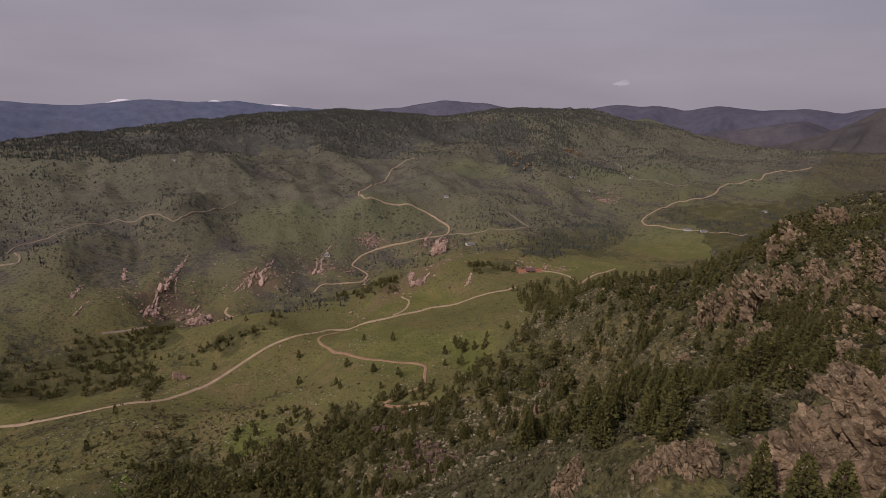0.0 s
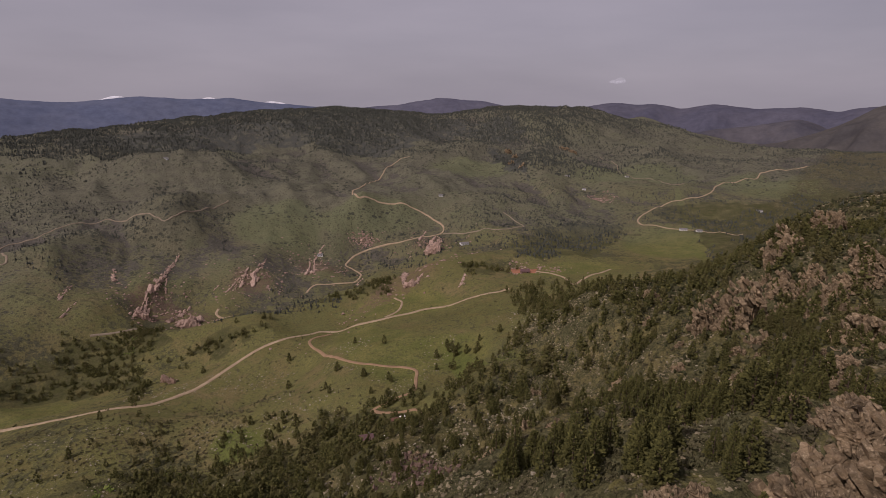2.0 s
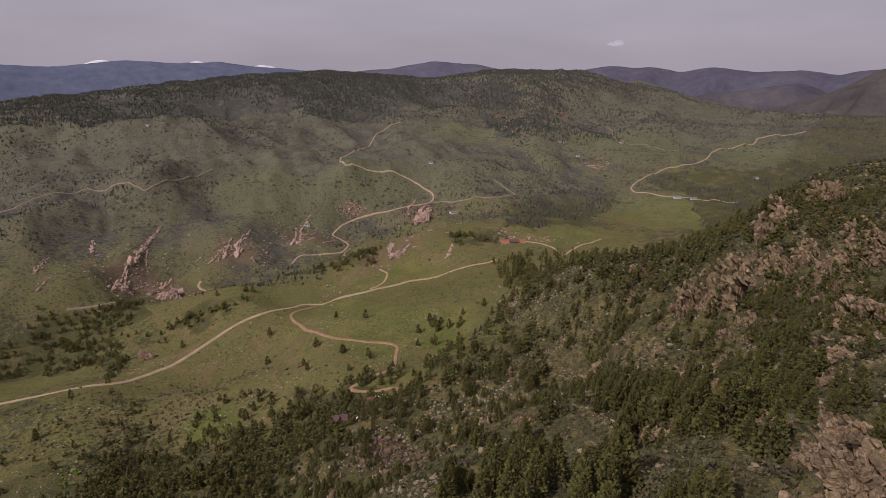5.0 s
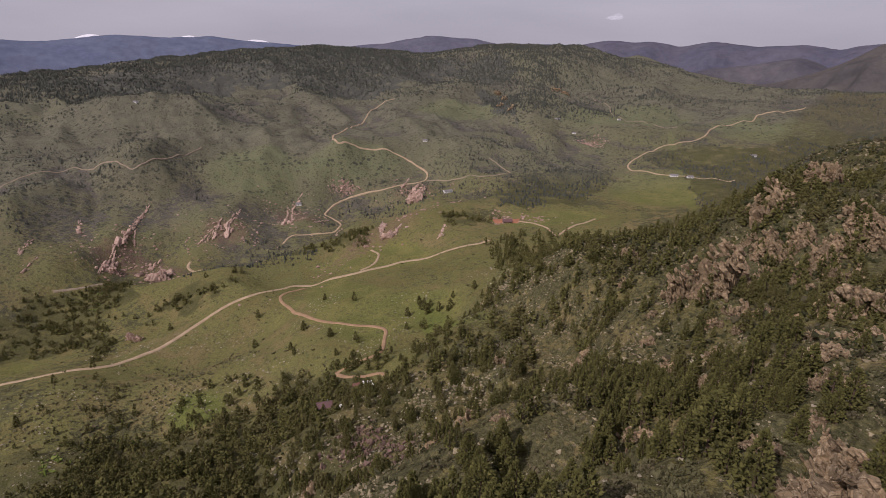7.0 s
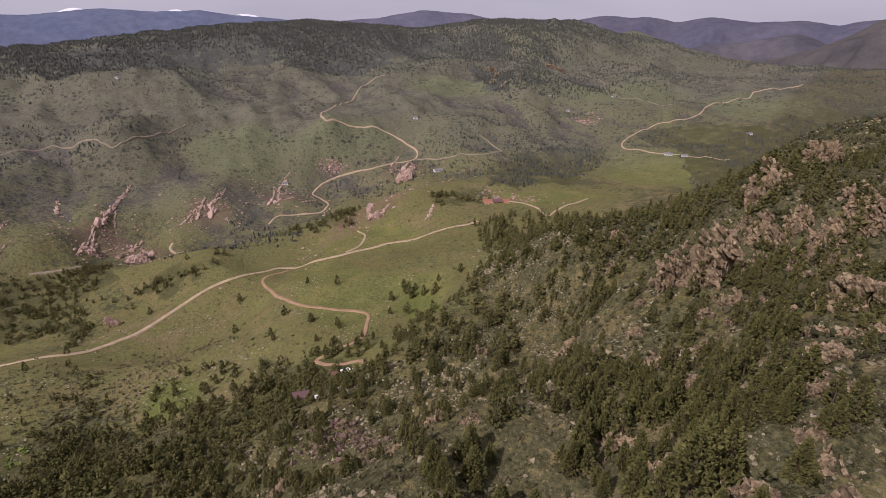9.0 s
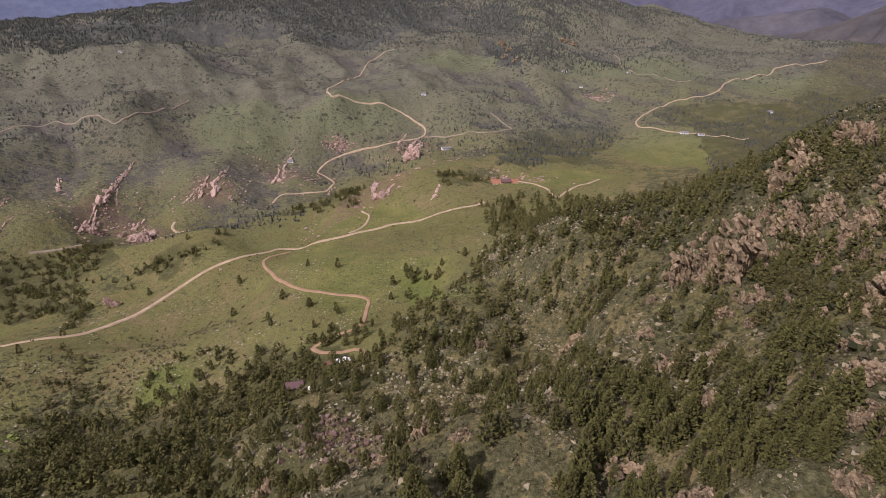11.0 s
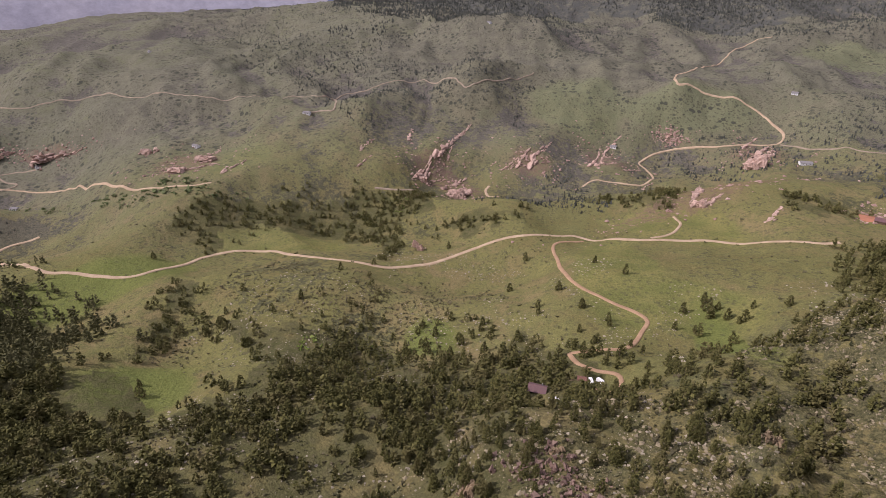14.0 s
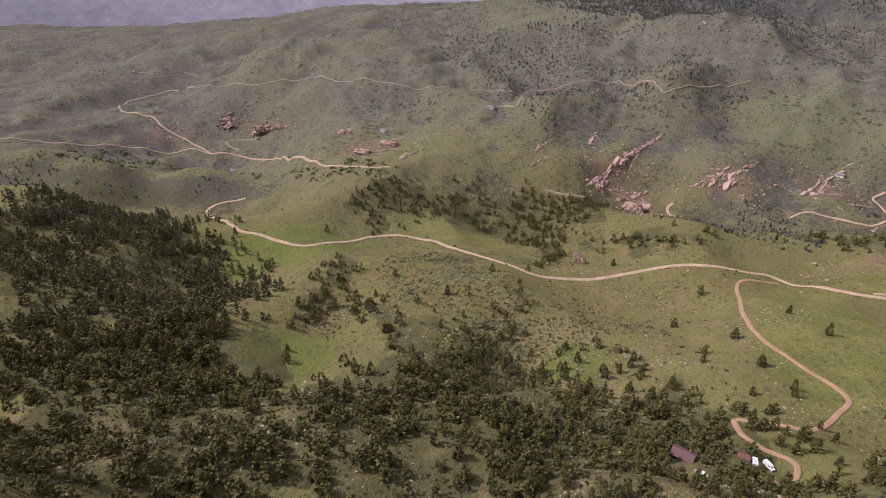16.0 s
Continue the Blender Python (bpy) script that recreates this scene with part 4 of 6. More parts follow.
# Haze is put into the base colours: bluer and paler for the farther ranges.
mountain("blue_range", "hazy blue forested mountains along the horizon", BLUE_RANGE, 4700, 900, mountain_material("blue_haze", (0.105, 0.122, 0.18), (0.125, 0.14, 0.195)))
mountain("pale_range", "pale hazy hills far beyond the valley mouth", PALE_RANGE, 4600, 900, mountain_material("pale_haze", (0.26, 0.255, 0.285), (0.30, 0.29, 0.315)))
mountain("snow_range", "snow-capped peaks far on the horizon", SNOW_RANGE, 4850, 60, mountain_material("far_snow", (0.88, 0.88, 0.9), (0.8, 0.8, 0.84)), 200.0)
mountain("centre_range", "hazy purple-grey forested mountain on the horizon", CENTRE_RANGE, 4600, 700, mountain_material("grey_haze", (0.10, 0.10, 0.132), (0.12, 0.118, 0.148)))
mountain("east_range", "dark wooded hills closing the valley", EAST_RANGE, 4400, 900, mountain_material("wooded_haze", (0.088, 0.088, 0.118), (0.105, 0.102, 0.128)), relief=60.0)
mountain("valley_head", "dark wooded hills at the head of the valley", VALLEY_HEAD, 3900, 700, mountain_material("scrub_haze", (0.078, 0.076, 0.090), (0.105, 0.098, 0.105)), -100.0, 75.0)
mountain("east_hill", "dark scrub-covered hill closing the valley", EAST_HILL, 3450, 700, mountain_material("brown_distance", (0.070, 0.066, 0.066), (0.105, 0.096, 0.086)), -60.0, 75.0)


# ---- plants ----
OCTA_V = np.array([(1, 0, 0), (-1, 0, 0), (0, 1, 0), (0, -1, 0), (0, 0, 1), (0, 0, -1)], float)
OCTA_F = np.array([(0, 2, 4), (2, 1, 4), (1, 3, 4), (3, 0, 4), (2, 0, 5), (1, 2, 5), (3, 1, 5), (0, 3, 5)])


def turn_matrix(rng):
    q = rng.normal(size=4)
    w, x, y, z = q / np.linalg.norm(q)
    return np.array([(1 - 2 * (y * y + z * z), 2 * (x * y - w * z), 2 * (x * z + w * y)),
                     (2 * (x * y + w * z), 1 - 2 * (x * x + z * z), 2 * (y * z - w * x)),
                     (2 * (x * z - w * y), 2 * (y * z + w * x), 1 - 2 * (x * x + y * y))])


TUFT_F = np.array([(0, 1, 3), (1, 2, 3), (2, 0, 3), (1, 0, 4), (2, 1, 4), (0, 2, 4)])


def tufts(places, ways, sizes, rng):
    """Tufts of needles: three-sided spindles that point outward along their branches."""
    v, f = [], []
    for k, (c, d, s) in enumerate(zip(places, ways, sizes)):
        d = np.array(d) + rng.normal(0, 0.35, 3)
        d /= np.linalg.norm(d)
        a = np.cross(d, rng.normal(size=3))
        a /= np.linalg.norm(a)
        b = np.cross(d, a)
        w = s * rng.uniform(0.55, 0.95, 3)
        ring = [np.array(c) + w[j] * (a * math.cos(2.094 * j) + b * math.sin(2.094 * j)) for j in range(3)]
        v.append(np.vstack([ring, [c + d * s * rng.uniform(0.8, 1.5), c - d * s * rng.uniform(0.4, 0.9)]]))
        f.append(TUFT_F + 5 * k)
    return np.vstack(v), np.vstack(f)


def pine_crown(rng, count, size, low=0.16, spread=0.25, peak=0.75):
    """A pine crown of unit height: an uneven cone of tufted boughs with gaps."""
    places, sizes, ways = [], [], []
    lean = rng.uniform(-0.03, 0.03, 2)
    lobes = rng.uniform(0.65, 1.2, 7)
    for k in range(count):
        h = low + (1 - low) * (k + rng.uniform()) / count
        s = (h - low) / (1 - low)
        reach = spread * (1 - s) ** peak * (0.55 + 0.45 * min(1, s / 0.15)) + 0.015
        a = rng.uniform(0, 2 * math.pi)
        r = reach * lobes[int(a / (2 * math.pi) * 7) % 7] * rng.uniform(0.35, 1.0) ** 0.5
        places.append((r * math.cos(a) + lean[0] * h, r * math.sin(a) + lean[1] * h, h - 0.12 * r))
        sizes.append(size * (1.1 - 0.5 * s) * rng.uniform(0.7, 1.3))
        ways.append((math.cos(a), math.sin(a), 0.2 + 0.9 * s))
    return tufts(np.array(places), ways, sizes, rng)


def bush_shape(rng, count, size, tall):
    places, sizes = [], []
    ways = []
    for k in range(count):
        a, r = rng.uniform(0, 2 * math.pi), 0.42 * rng.uniform() ** 0.5
        places.append((r * math.cos(a), r * math.sin(a), tall * rng.uniform(0.15, 0.75) * (1 - r)))
        sizes.append(size * rng.uniform(0.7, 1.25))
        ways.append((math.cos(a), math.sin(a), 1.0))
    return tufts(np.array(places), ways, sizes, rng)


def trunk_shape(sides=5, top=0.9, thick=0.018):
    v, f = [], []
    for h, t in ((-0.06, 1.3), (0.3, 1.0), (top, 0.15)):
        for k in range(sides):
            a = 2 * math.pi * k / sides
            v.append((thick * t * math.cos(a), thick * t * math.sin(a), h))
    for j in range(2):
        for k in range(sides):
            a, b = j * sides + k, j * sides + (k + 1) % sides
            f += [(a, b, b + sides), (a, b + sides, a + sides)]
    return np.array(v), np.array(f)


def scatter(templates, x, y, sizes, rng, sink=0.0):
    """All plants of one wood joined: a template for each place, turned and scaled."""
    z = land(x, y)
    vs, fs, base = [], [], 0
    pick = rng.integers(0, len(templates), len(x))
    ang = rng.uniform(0, 2 * math.pi, len(x))
    for t, (tv, tf) in enumerate(templates):
        k = np.where(pick == t)[0]
        if not len(k):
            continue
        c, s = np.cos(ang[k])[:, None], np.sin(ang[k])[:, None]
        wide = rng.uniform(0.8, 1.25, (len(k), 1))
        px = (tv[:, 0] * c - tv[:, 1] * s) * sizes[k, None] * wide + x[k, None]
        py = (tv[:, 0] * s + tv[:, 1] * c) * sizes[k, None] * wide + y[k, None]
        pz = tv[:, 2] * sizes[k, None] + z[k, None] - sink
        vs.append(np.stack([px, py, pz], -1).reshape(-1, 3))
        fs.append((tf[None] + (np.arange(len(k)) * len(tv))[:, None, None]).reshape(-1, 3) + base)
        base += len(k) * len(tv)
    return np.vstack(vs), np.vstack(fs)


def stuff(name, label, category, v, f, material, smoothed=False):
    return tagged(new(name, mesh_of(name, v, f, material, smoothed)), label, category, kind="stuff")


def fill(poly, per_hectare, rng, clear=0.0, grain=60, seed=3, gap=5.0, stray=22):
    """Random places within an outline, thinned where the noise leaves clearings."""
    p = np.array(poly, float)
    lo, hi = p.min(0) - stray, p.max(0) + stray
    n = int((hi[0] - lo[0]) * (hi[1] - lo[1]) / 1e4 * per_hectare)
    x, y = rng.uniform(lo[0], hi[0], n), rng.uniform(lo[1], hi[1], n)
    warp = stray * fbm(x, y, 2 * stray, 3, seed + 5), stray * fbm(x, y, 2 * stray, 3, seed + 9)
    keep = inside(poly, x + warp[0], y + warp[1]) & (fbm(x, y, grain, 3, seed) > clear) & (np.hypot(x, y - 20) > 40)
    x, y = x[keep], y[keep]
    keep = ~near_road(x, y, gap)
    return x[keep], y[keep]


HOUSE_SPOTS = np.array([(-49, 339), (-45, 329), (-33, 296), (-24, 357), (-21, 368), (-36, 329), (-31, 359)])


def off_houses(x, y, gap=7.0):
    d = np.hypot(x[:, None] - HOUSE_SPOTS[:, 0], y[:, None] - HOUSE_SPOTS[:, 1]).min(1)
    return d > gap


rng = np.random.default_rng(4)
NEAR_PINES = [pine_crown(rng, 460, 0.043, rng.uniform(0.03, 0.14), rng.uniform(0.2, 0.29), rng.uniform(0.5, 0.8)) for _ in range(7)]
MID_PINES = []
for _ in range(8):
    cv, cf = pine_crown(rng, 30, 0.128, rng.uniform(0.05, 0.18), rng.uniform(0.2, 0.29), rng.uniform(0.5, 0.8))
    tv, tf = trunk_shape(3, 0.5)
    MID_PINES.append((np.vstack([cv, tv]), np.vstack([cf, tf + len(cv)])))
FULL_PINES = []
for _ in range(8):
    cv, cf = pine_crown(rng, 130, 0.068, rng.uniform(0.04, 0.16), rng.uniform(0.2, 0.29), rng.uniform(0.5, 0.8))
    tv, tf = trunk_shape(4, 0.5)
    FULL_PINES.append((np.vstack([cv, tv]), np.vstack([cf, tf + len(cv)])))
SLIM_PINES = []
for _ in range(6):
    cv, cf = pine_crown(rng, 20, 0.14, rng.uniform(0.05, 0.15), rng.uniform(0.17, 0.24), rng.uniform(0.6, 0.9))
    tv, tf = trunk_shape(3, 0.5)
    SLIM_PINES.append((np.vstack([cv, tv]), np.vstack([cf, tf + len(cv)])))
LOW_PINES = []
for _ in range(8):
    cv, cf = pine_crown(rng, 26, 0.168, rng.uniform(0.04, 0.16), rng.uniform(0.26, 0.37), rng.uniform(0.38, 0.65))
    LOW_PINES.append((cv, cf))


def far_tree(rng):
    """A pine far off: a ragged three-sided crown."""
    a = np.arange(3) * 2.094 + rng.uniform(0, 2)
    r = rng.uniform(0.26, 0.46, 3)
    low = rng.uniform(-0.05, 0.12, 3)
    v = np.vstack([np.column_stack([r * np.cos(a), r * np.sin(a), low]), [(0, 0, -0.1), (rng.uniform(-0.06, 0.06), 0, 1.0)]])
    return v[[0, 1, 2, 4]], np.array([(0, 1, 3), (1, 2, 3), (2, 0, 3)])


FAR_PINES = [far_tree(rng) for _ in range(9)]
BUSHES = [bush_shape(rng, 2, 0.42, 0.75) for _ in range(10)]
FULL_BUSHES = [bush_shape(rng, 10, 0.21, 0.8) for _ in range(8)]

near = [fill(poly, count, rng, clear, 16, 3 + k, 6.0, stray) for k, (poly, count, clear, stray) in enumerate((
    (RIDGE_FOREST, 120, -0.10, 22), (HOUSE_GROVE, 175, -0.45, 8), (LOWER_GROVE, 125, -0.28, 14), (MIDDLE_GROVE, 110, -0.25, 14),
    (DARK_GROVE, 215, -0.45, 8), (UPPER_GROVE, 150, -0.4, 10), (RIGHT_GROVE, 215, -0.5, 10), (SHADE_PINES, 190, -0.5, 6),
    (EDGE_GROVE, 105, -0.2, 18), (FIELD_EDGE, 60, -0.2, 26), (CLEARING_EDGE, 260, -0.45, 10), (CREST_GROVE, 180, -0.3, 12), (CRAG_GROVE, 260, -0.5, 6), (CORNER_GROVE, 270, -0.5, 10),
    (OUTCROP_GROVE, 170, -0.4, 8), (FRONT_GROVE, 330, -0.45, 4)))]
near.append(np.array(((48, 65), (53, 63.5), (58, 62), (63, 61), (44, 68), (68, 63), (50, 82), (46, 80), (78, 92)), float).T)
near_x, near_y = np.concatenate([p[0] for p in near]), np.concatenate([p[1] for p in near])
high_x, high_y = fill(RIDGE_PINES, 330, rng, -0.25, 16, 7, 6.0, 14)
clear_of_field = (near_y < 500) | (near_x > 60)
near_x, near_y = near_x[clear_of_field], near_y[clear_of_field]
keep = off_houses(near_x, near_y)
near_x, near_y = near_x[keep], near_y[keep]

# The pines nearest to the path stand as trees of their own.
reach = np.min([np.hypot(near_x - px, near_y - py) for px, py in ((0, 40), (30, 70), (70, 90), (90, 130), (40, 140), (0, 140))], axis=0)
order = np.argsort(reach)
own, middle, rest = order[:280], order[280:640], order[640:]


def pine_tree(crown, material):
    tree = tagged(new("pine_tree"), "dark green ponderosa pine on the rocky slope", "tree", "pines of the near slope")
    part_of = new("trunk", mesh_of("trunk", *trunk_shape(7, 0.92), BARK, True))
    part_of.parent = tree
    leaves = new("crown", mesh_of("crown", *crown, material))
    leaves.parent = tree
    return tree


PINE_KINDS = [pine_tree(c, PINE) for c in NEAR_PINES]
SPARE_KINDS = [pine_tree(pine_crown(rng, 170, 0.062, rng.uniform(0.04, 0.14), rng.uniform(0.2, 0.29), rng.uniform(0.5, 0.8)), PINE) for _ in range(7)]
own_z = land(near_x[own], near_y[own])


def plant(x, y, z, size):
    return Matrix.LocRotScale((x, y, z - 0.15), Euler((0, 0, rng.uniform(0, 6.28))), (size * rng.uniform(0.85, 1.2), size * rng.uniform(0.85, 1.2), size))


def set_tree(ob, m):
    ob.matrix_basis = m
    return ob


for k, i in enumerate(own):
    m = plant(near_x[i], near_y[i], own_z[k], rng.uniform(6.0, 11.5))
    kinds, first = (PINE_KINDS, 0) if k < 120 else (SPARE_KINDS, 120)
    kind = kinds[(k - first) % 7]
    if k - first < 7:
        set_tree(kind, m)
    else:
        set_tree(copy_thing(kind, m), m)

LONE_KINDS = [pine_tree(pine_crown(rng, 130, 0.084, 0.03, rng.uniform(0.27, 0.37), rng.uniform(0.4, 0.6)), PINE) for _ in range(5)]
lone = np.array(LONE_PINES + FIELD_PINES, float)
lone = lone[off_houses(lone[:, 0], lone[:, 1], 5.0)]
lone_z = land(lone[:, 0], lone[:, 1])
for k in range(len(lone)):
    m = plant(lone[k, 0], lone[k, 1], lone_z[k], rng.uniform(5.5, 9.5))
    tree = set_tree(LONE_KINDS[k] if k < len(LONE_KINDS) else copy_thing(LONE_KINDS[k % len(LONE_KINDS)], m), m)
    tagged(tree, "single dark pine standing in the open meadow", "tree", "lone pines of the meadow")

v, f = scatter(MID_PINES, near_x[rest], near_y[rest], rng.uniform(5.5, 11.5, len(rest)), rng, 0.2)
w, g = scatter(FULL_PINES, near_x[middle], near_y[middle], rng.uniform(5.0, 11.0, len(middle)), rng, 0.2)
v, f = np.vstack([v, w]), np.vstack([f, g + len(v)])
stuff("slope_pines", "pine wood on the rocky near slope", "forest", v, f, PINE)

v, f = scatter(MID_PINES, high_x, high_y, rng.uniform(4.0, 8.5, len(high_x)), rng, 0.2)
stuff("crest_pines", "dark pines between the granite outcrops of the crest", "forest", v, f, PINE)

v_all, f_all, base = [], [], 0
for poly, count, clear, size in ((GULLY_WOODS, 150, -0.10, (4.5, 11)), (GULLY_TREES, 170, -0.05, (4, 9.5)), (KNOLL_PINES, 200, -0.3, (3.5, 7)), (LEFT_WOOD, 280, -0.4, (6, 12)), (LOW_WOOD, 130, -0.3, (5, 11)), (HOUSE_WOOD, 55, -0.3, (5, 10)),
                                 (CREEK_WOODS, 240, -0.4, (4, 8)), (BENCH_ROW, 110, -0.4, (5, 9)), (SPUR_PINES, 120, -0.2, (4, 8)), (SPUR_GROVE, 150, -0.25, (4.5, 8.5)),
                                 (GULLY_GROVE, 190, -0.3, (4, 7.5)), (BENCH_TREES, 70, -0.2, (4, 7.5)), (SHADE_GROVE, 180, -0.2, (5, 9.5)),
                                 (LANE_PINES, 110, -0.4, (5, 9)), (PAD_PINES, 130, -0.4, (5, 9))):
    x, y = fill(poly, count, rng, clear, 22, 8)
    ex, ey = fill(poly, count * 0.16, rng, -0.1, 22, 28, 6.0, 75)
    x, y = np.append(x, ex), np.append(y, ey)
    keep = off_houses(x, y, 8.0) & (patches(MEADOWS[:1], x, y) < 0.5)
    x, y = x[keep], y[keep]
    v, f = scatter(LOW_PINES, x, y, rng.uniform(*size, len(x)), rng, 0.2)
    v_all.append(v)
    f_all.append(f + base)
    base += len(v)
x, y = fill(RIDGE_FOREST, 34, rng, -0.05, 30, 71, 6.0, 85)
keep = (ridge_zone(x, y) < 0.7) & off_houses(x, y, 8.0)
v, f = scatter(LOW_PINES, x[keep], y[keep], rng.uniform(4, 9, int(keep.sum())), rng, 0.2)
v_all.append(v)
f_all.append(f + base)
stuff("valley_pines", "dark pine woods over the lower slopes and gullies", "forest", np.vstack(v_all), np.vstack(f_all), PINE)

x, y = fill(DARK_FOREST, 215, rng, -0.3, 24, 8, 5.0, 75)
ex, ey = fill(DARK_FOREST, 110, rng, -0.05, 26, 28, 6.0, 140)
x, y = np.append(x, ex), np.append(y, ey)
v, f = scatter(SLIM_PINES, x, y, rng.uniform(7, 15, len(x)), rng, 0.2)
stuff("dark_pines", "dense dark conifer forest on the shaded hillside", "forest", v, f, DARK_PINE)

v_all, f_all, base = [], [], 0
for poly, count, clear, size in ((SHADE_FOREST, 140, -0.3, (4, 8)), (VALLEY_WOODS, 240, 0.0, (2.5, 6)), (BOTTOM_WOODS, 130, 0.0, (2.5, 6)), (LEFT_KNOLL, 80, -0.1, (2, 5)), (ROAD_KNOLL, 80, -0.1, (2, 4.5))):
    x, y = fill(poly, count, rng, clear, 55, 12, 9.0)
    if not len(x):
        continue
    v, f = scatter(FAR_PINES, x, y, rng.uniform(*size, len(x)), rng, 0.3)
    v_all.append(v)
    f_all.append(f + base)
    base += len(v)
n = 150000
a, r = np.radians(rng.uniform(-42, 46, n)), rng.uniform(1500 ** 2, 3050 ** 2, n) ** 0.5
x, y = r * np.sin(a), 40 + r * np.cos(a)
over = land(x, y) - (165 + 85 * fbm(x, y, 330, 5, 43) + 45 * fbm(x, y, 90, 3, 45) - 10 * smooth(500, 1000, x))
keep = (rng.uniform(size=n) < smooth(-30, 95, over) * (1 - 0.6 * smooth(450, 900, x))) & (y > 900)
x, y = x[keep], y[keep]
v, f = scatter(FAR_PINES, x, y, rng.uniform(4, 8.5, len(x)), rng, 0.3)
v_all.append(v)
f_all.append(f + base)
base += len(v)
n = 120000
a, r = np.radians(rng.uniform(-95, 42, n)), rng.uniform(700 ** 0.5, 2900 ** 0.5, n) ** 2
x, y = r * np.sin(a), 40 + r * np.cos(a)
keep = (fbm(x, y, 210, 4, 41) + 0.25 * hill_zone(x, y) + 0.22 * fbm(x, y, 60, 3, 46) - 0.9 * patches(MEADOWS, x, y) > 0.04 + 0.12 * rng.uniform(size=n)) & (y > 560 - 0.35 * x)
x, y = x[keep], y[keep]
keep = ~near_road(x, y, 9.0)
x, y = x[keep], y[keep]
v, f = scatter(FAR_PINES, x, y, 1.6 + 4.2 * rng.uniform(size=len(x)) ** 2.5, rng, 0.3)
v_all.append(v)
f_all.append(f + base)
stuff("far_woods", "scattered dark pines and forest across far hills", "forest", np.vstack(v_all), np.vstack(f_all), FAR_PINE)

# Scrub: dense on the slopes, thin in the meadows.
n = 22000
a, r = np.radians(rng.uniform(-105, 45, n)), rng.uniform(60 ** 0.5, 760 ** 0.5, n) ** 2
x, y = 20 + r * np.sin(a), 30 + r * np.cos(a)
keep = (fbm(x, y, 55, 4, 51) + 0.25 * ridge_zone(x, y) - 0.75 * patches(MEADOWS, x, y) > -0.02)
x, y = x[keep], y[keep]
keep = ~near_road(x, y, 5.0) & off_houses(x, y, 6.0)
x, y = x[keep], y[keep]
for poly, count in ((OAK_THICKET, 1300), (LOWER_THICKET, 1000), (BENCH_SCRUB, 700), (SPUR_GROVE, 700), (GULLY_GROVE, 900), (GULLY_WOODS, 900), (DARK_FOREST, 260), (KNOLL_PINES, 120), (CREEK_WOODS, 300)):
    tx, ty = fill(poly, count, rng, -0.2, 30, 19)
    keep = off_houses(tx, ty, 7.0) & (patches(MEADOWS[:1], tx, ty) < 0.4)
    x, y = np.append(x, tx[keep]), np.append(y, ty[keep])
sizes = 0.6 + 2.2 * rng.uniform(size=len(x)) ** 2
close = np.hypot(x - 30, y - 70) < 80
v, f = scatter(BUSHES, x[~close], y[~close], sizes[~close], rng, 0.1)
w, g = scatter(FULL_BUSHES, x[close], y[close], sizes[close], rng, 0.1)
v, f = np.vstack([v, w]), np.vstack([f, g + len(v)])
stuff("scrub_bushes", "olive-brown oak and sagebrush scrub on the slopes", "shrubs", v, f, OAK)

v_all, f_all, base = [], [], 0
for poly in (RIVER_TREES, LOWER_RIVER):
    x, y = fill(poly, 110, rng, -0.1, 40, 33, 6.0)
    if not len(x):
        continue
    v, f = scatter(BUSHES, x, y, rng.uniform(3.5, 8.0, len(x)), rng, 0.2)
    v_all.append(v)
    f_all.append(f + base)
    base += len(v)
line = spline(RIVER_LINE, 3.0)
line = line[fbm(line[:, 0], line[:, 1], 60, 2, 37) > -0.25]
x, y = (line + rng.normal(0, 11, line.shape)).T
keep = ~near_road(x, y, 6.0)
v, f = scatter(FULL_BUSHES, x[keep], y[keep], rng.uniform(3.0, 7.5, int(keep.sum())), rng, 0.2)
v_all.append(v)
f_all.append(f + base)
stuff("river_trees", "pale green cottonwoods along the valley floor", "trees", np.vstack(v_all), np.vstack(f_all), COTTONWOOD)

# Dark juniper and mahogany shrubs between the rocks of the ridge.
n = 46000
x, y = rng.uniform(-100, 430, n), rng.uniform(10, 640, n)
keep = (ridge_zone(x, y) > 0.35) & (fbm(x, y, 24, 4, 53) > -0.2 - 0.15 * smooth(90, 150, x)) & (np.hypot(x, y) > 14) & (rng.uniform(size=n) < 0.45 + 0.65 * smooth(90, 150, x))
x, y = x[keep], y[keep]
sizes = 0.8 + (2.0 + 2.2 * smooth(100, 170, x)) * rng.uniform(size=len(x)) ** 2
close = np.hypot(x - 60, y - 90) < 115
v, f = scatter(BUSHES, x[~close], y[~close], sizes[~close], rng, 0.15)
w, g = scatter(FULL_BUSHES, x[close], y[close], sizes[close], rng, 0.15)
v, f = np.vstack([v, w]), np.vstack([f, g + len(v)])
stuff("ridge_shrubs", "dark juniper shrubs growing between granite rocks", "shrubs", v, f, JUNIPER)

# Low brush round the near crags.
n = 2500
x, y = rng.uniform(5, 100, n), rng.uniform(62, 150, n)
keep = (fbm(x, y, 12, 3, 57) > -0.2) & (np.hypot(x, y - 20) > 40)
x, y = x[keep], y[keep]
v, f = scatter(FULL_BUSHES, x, y, 0.5 + 1.3 * rng.uniform(size=len(x)) ** 2, rng, 0.1)
stuff("crag_brush", "low olive brush around the near crags", "shrubs", v, f, OAK)

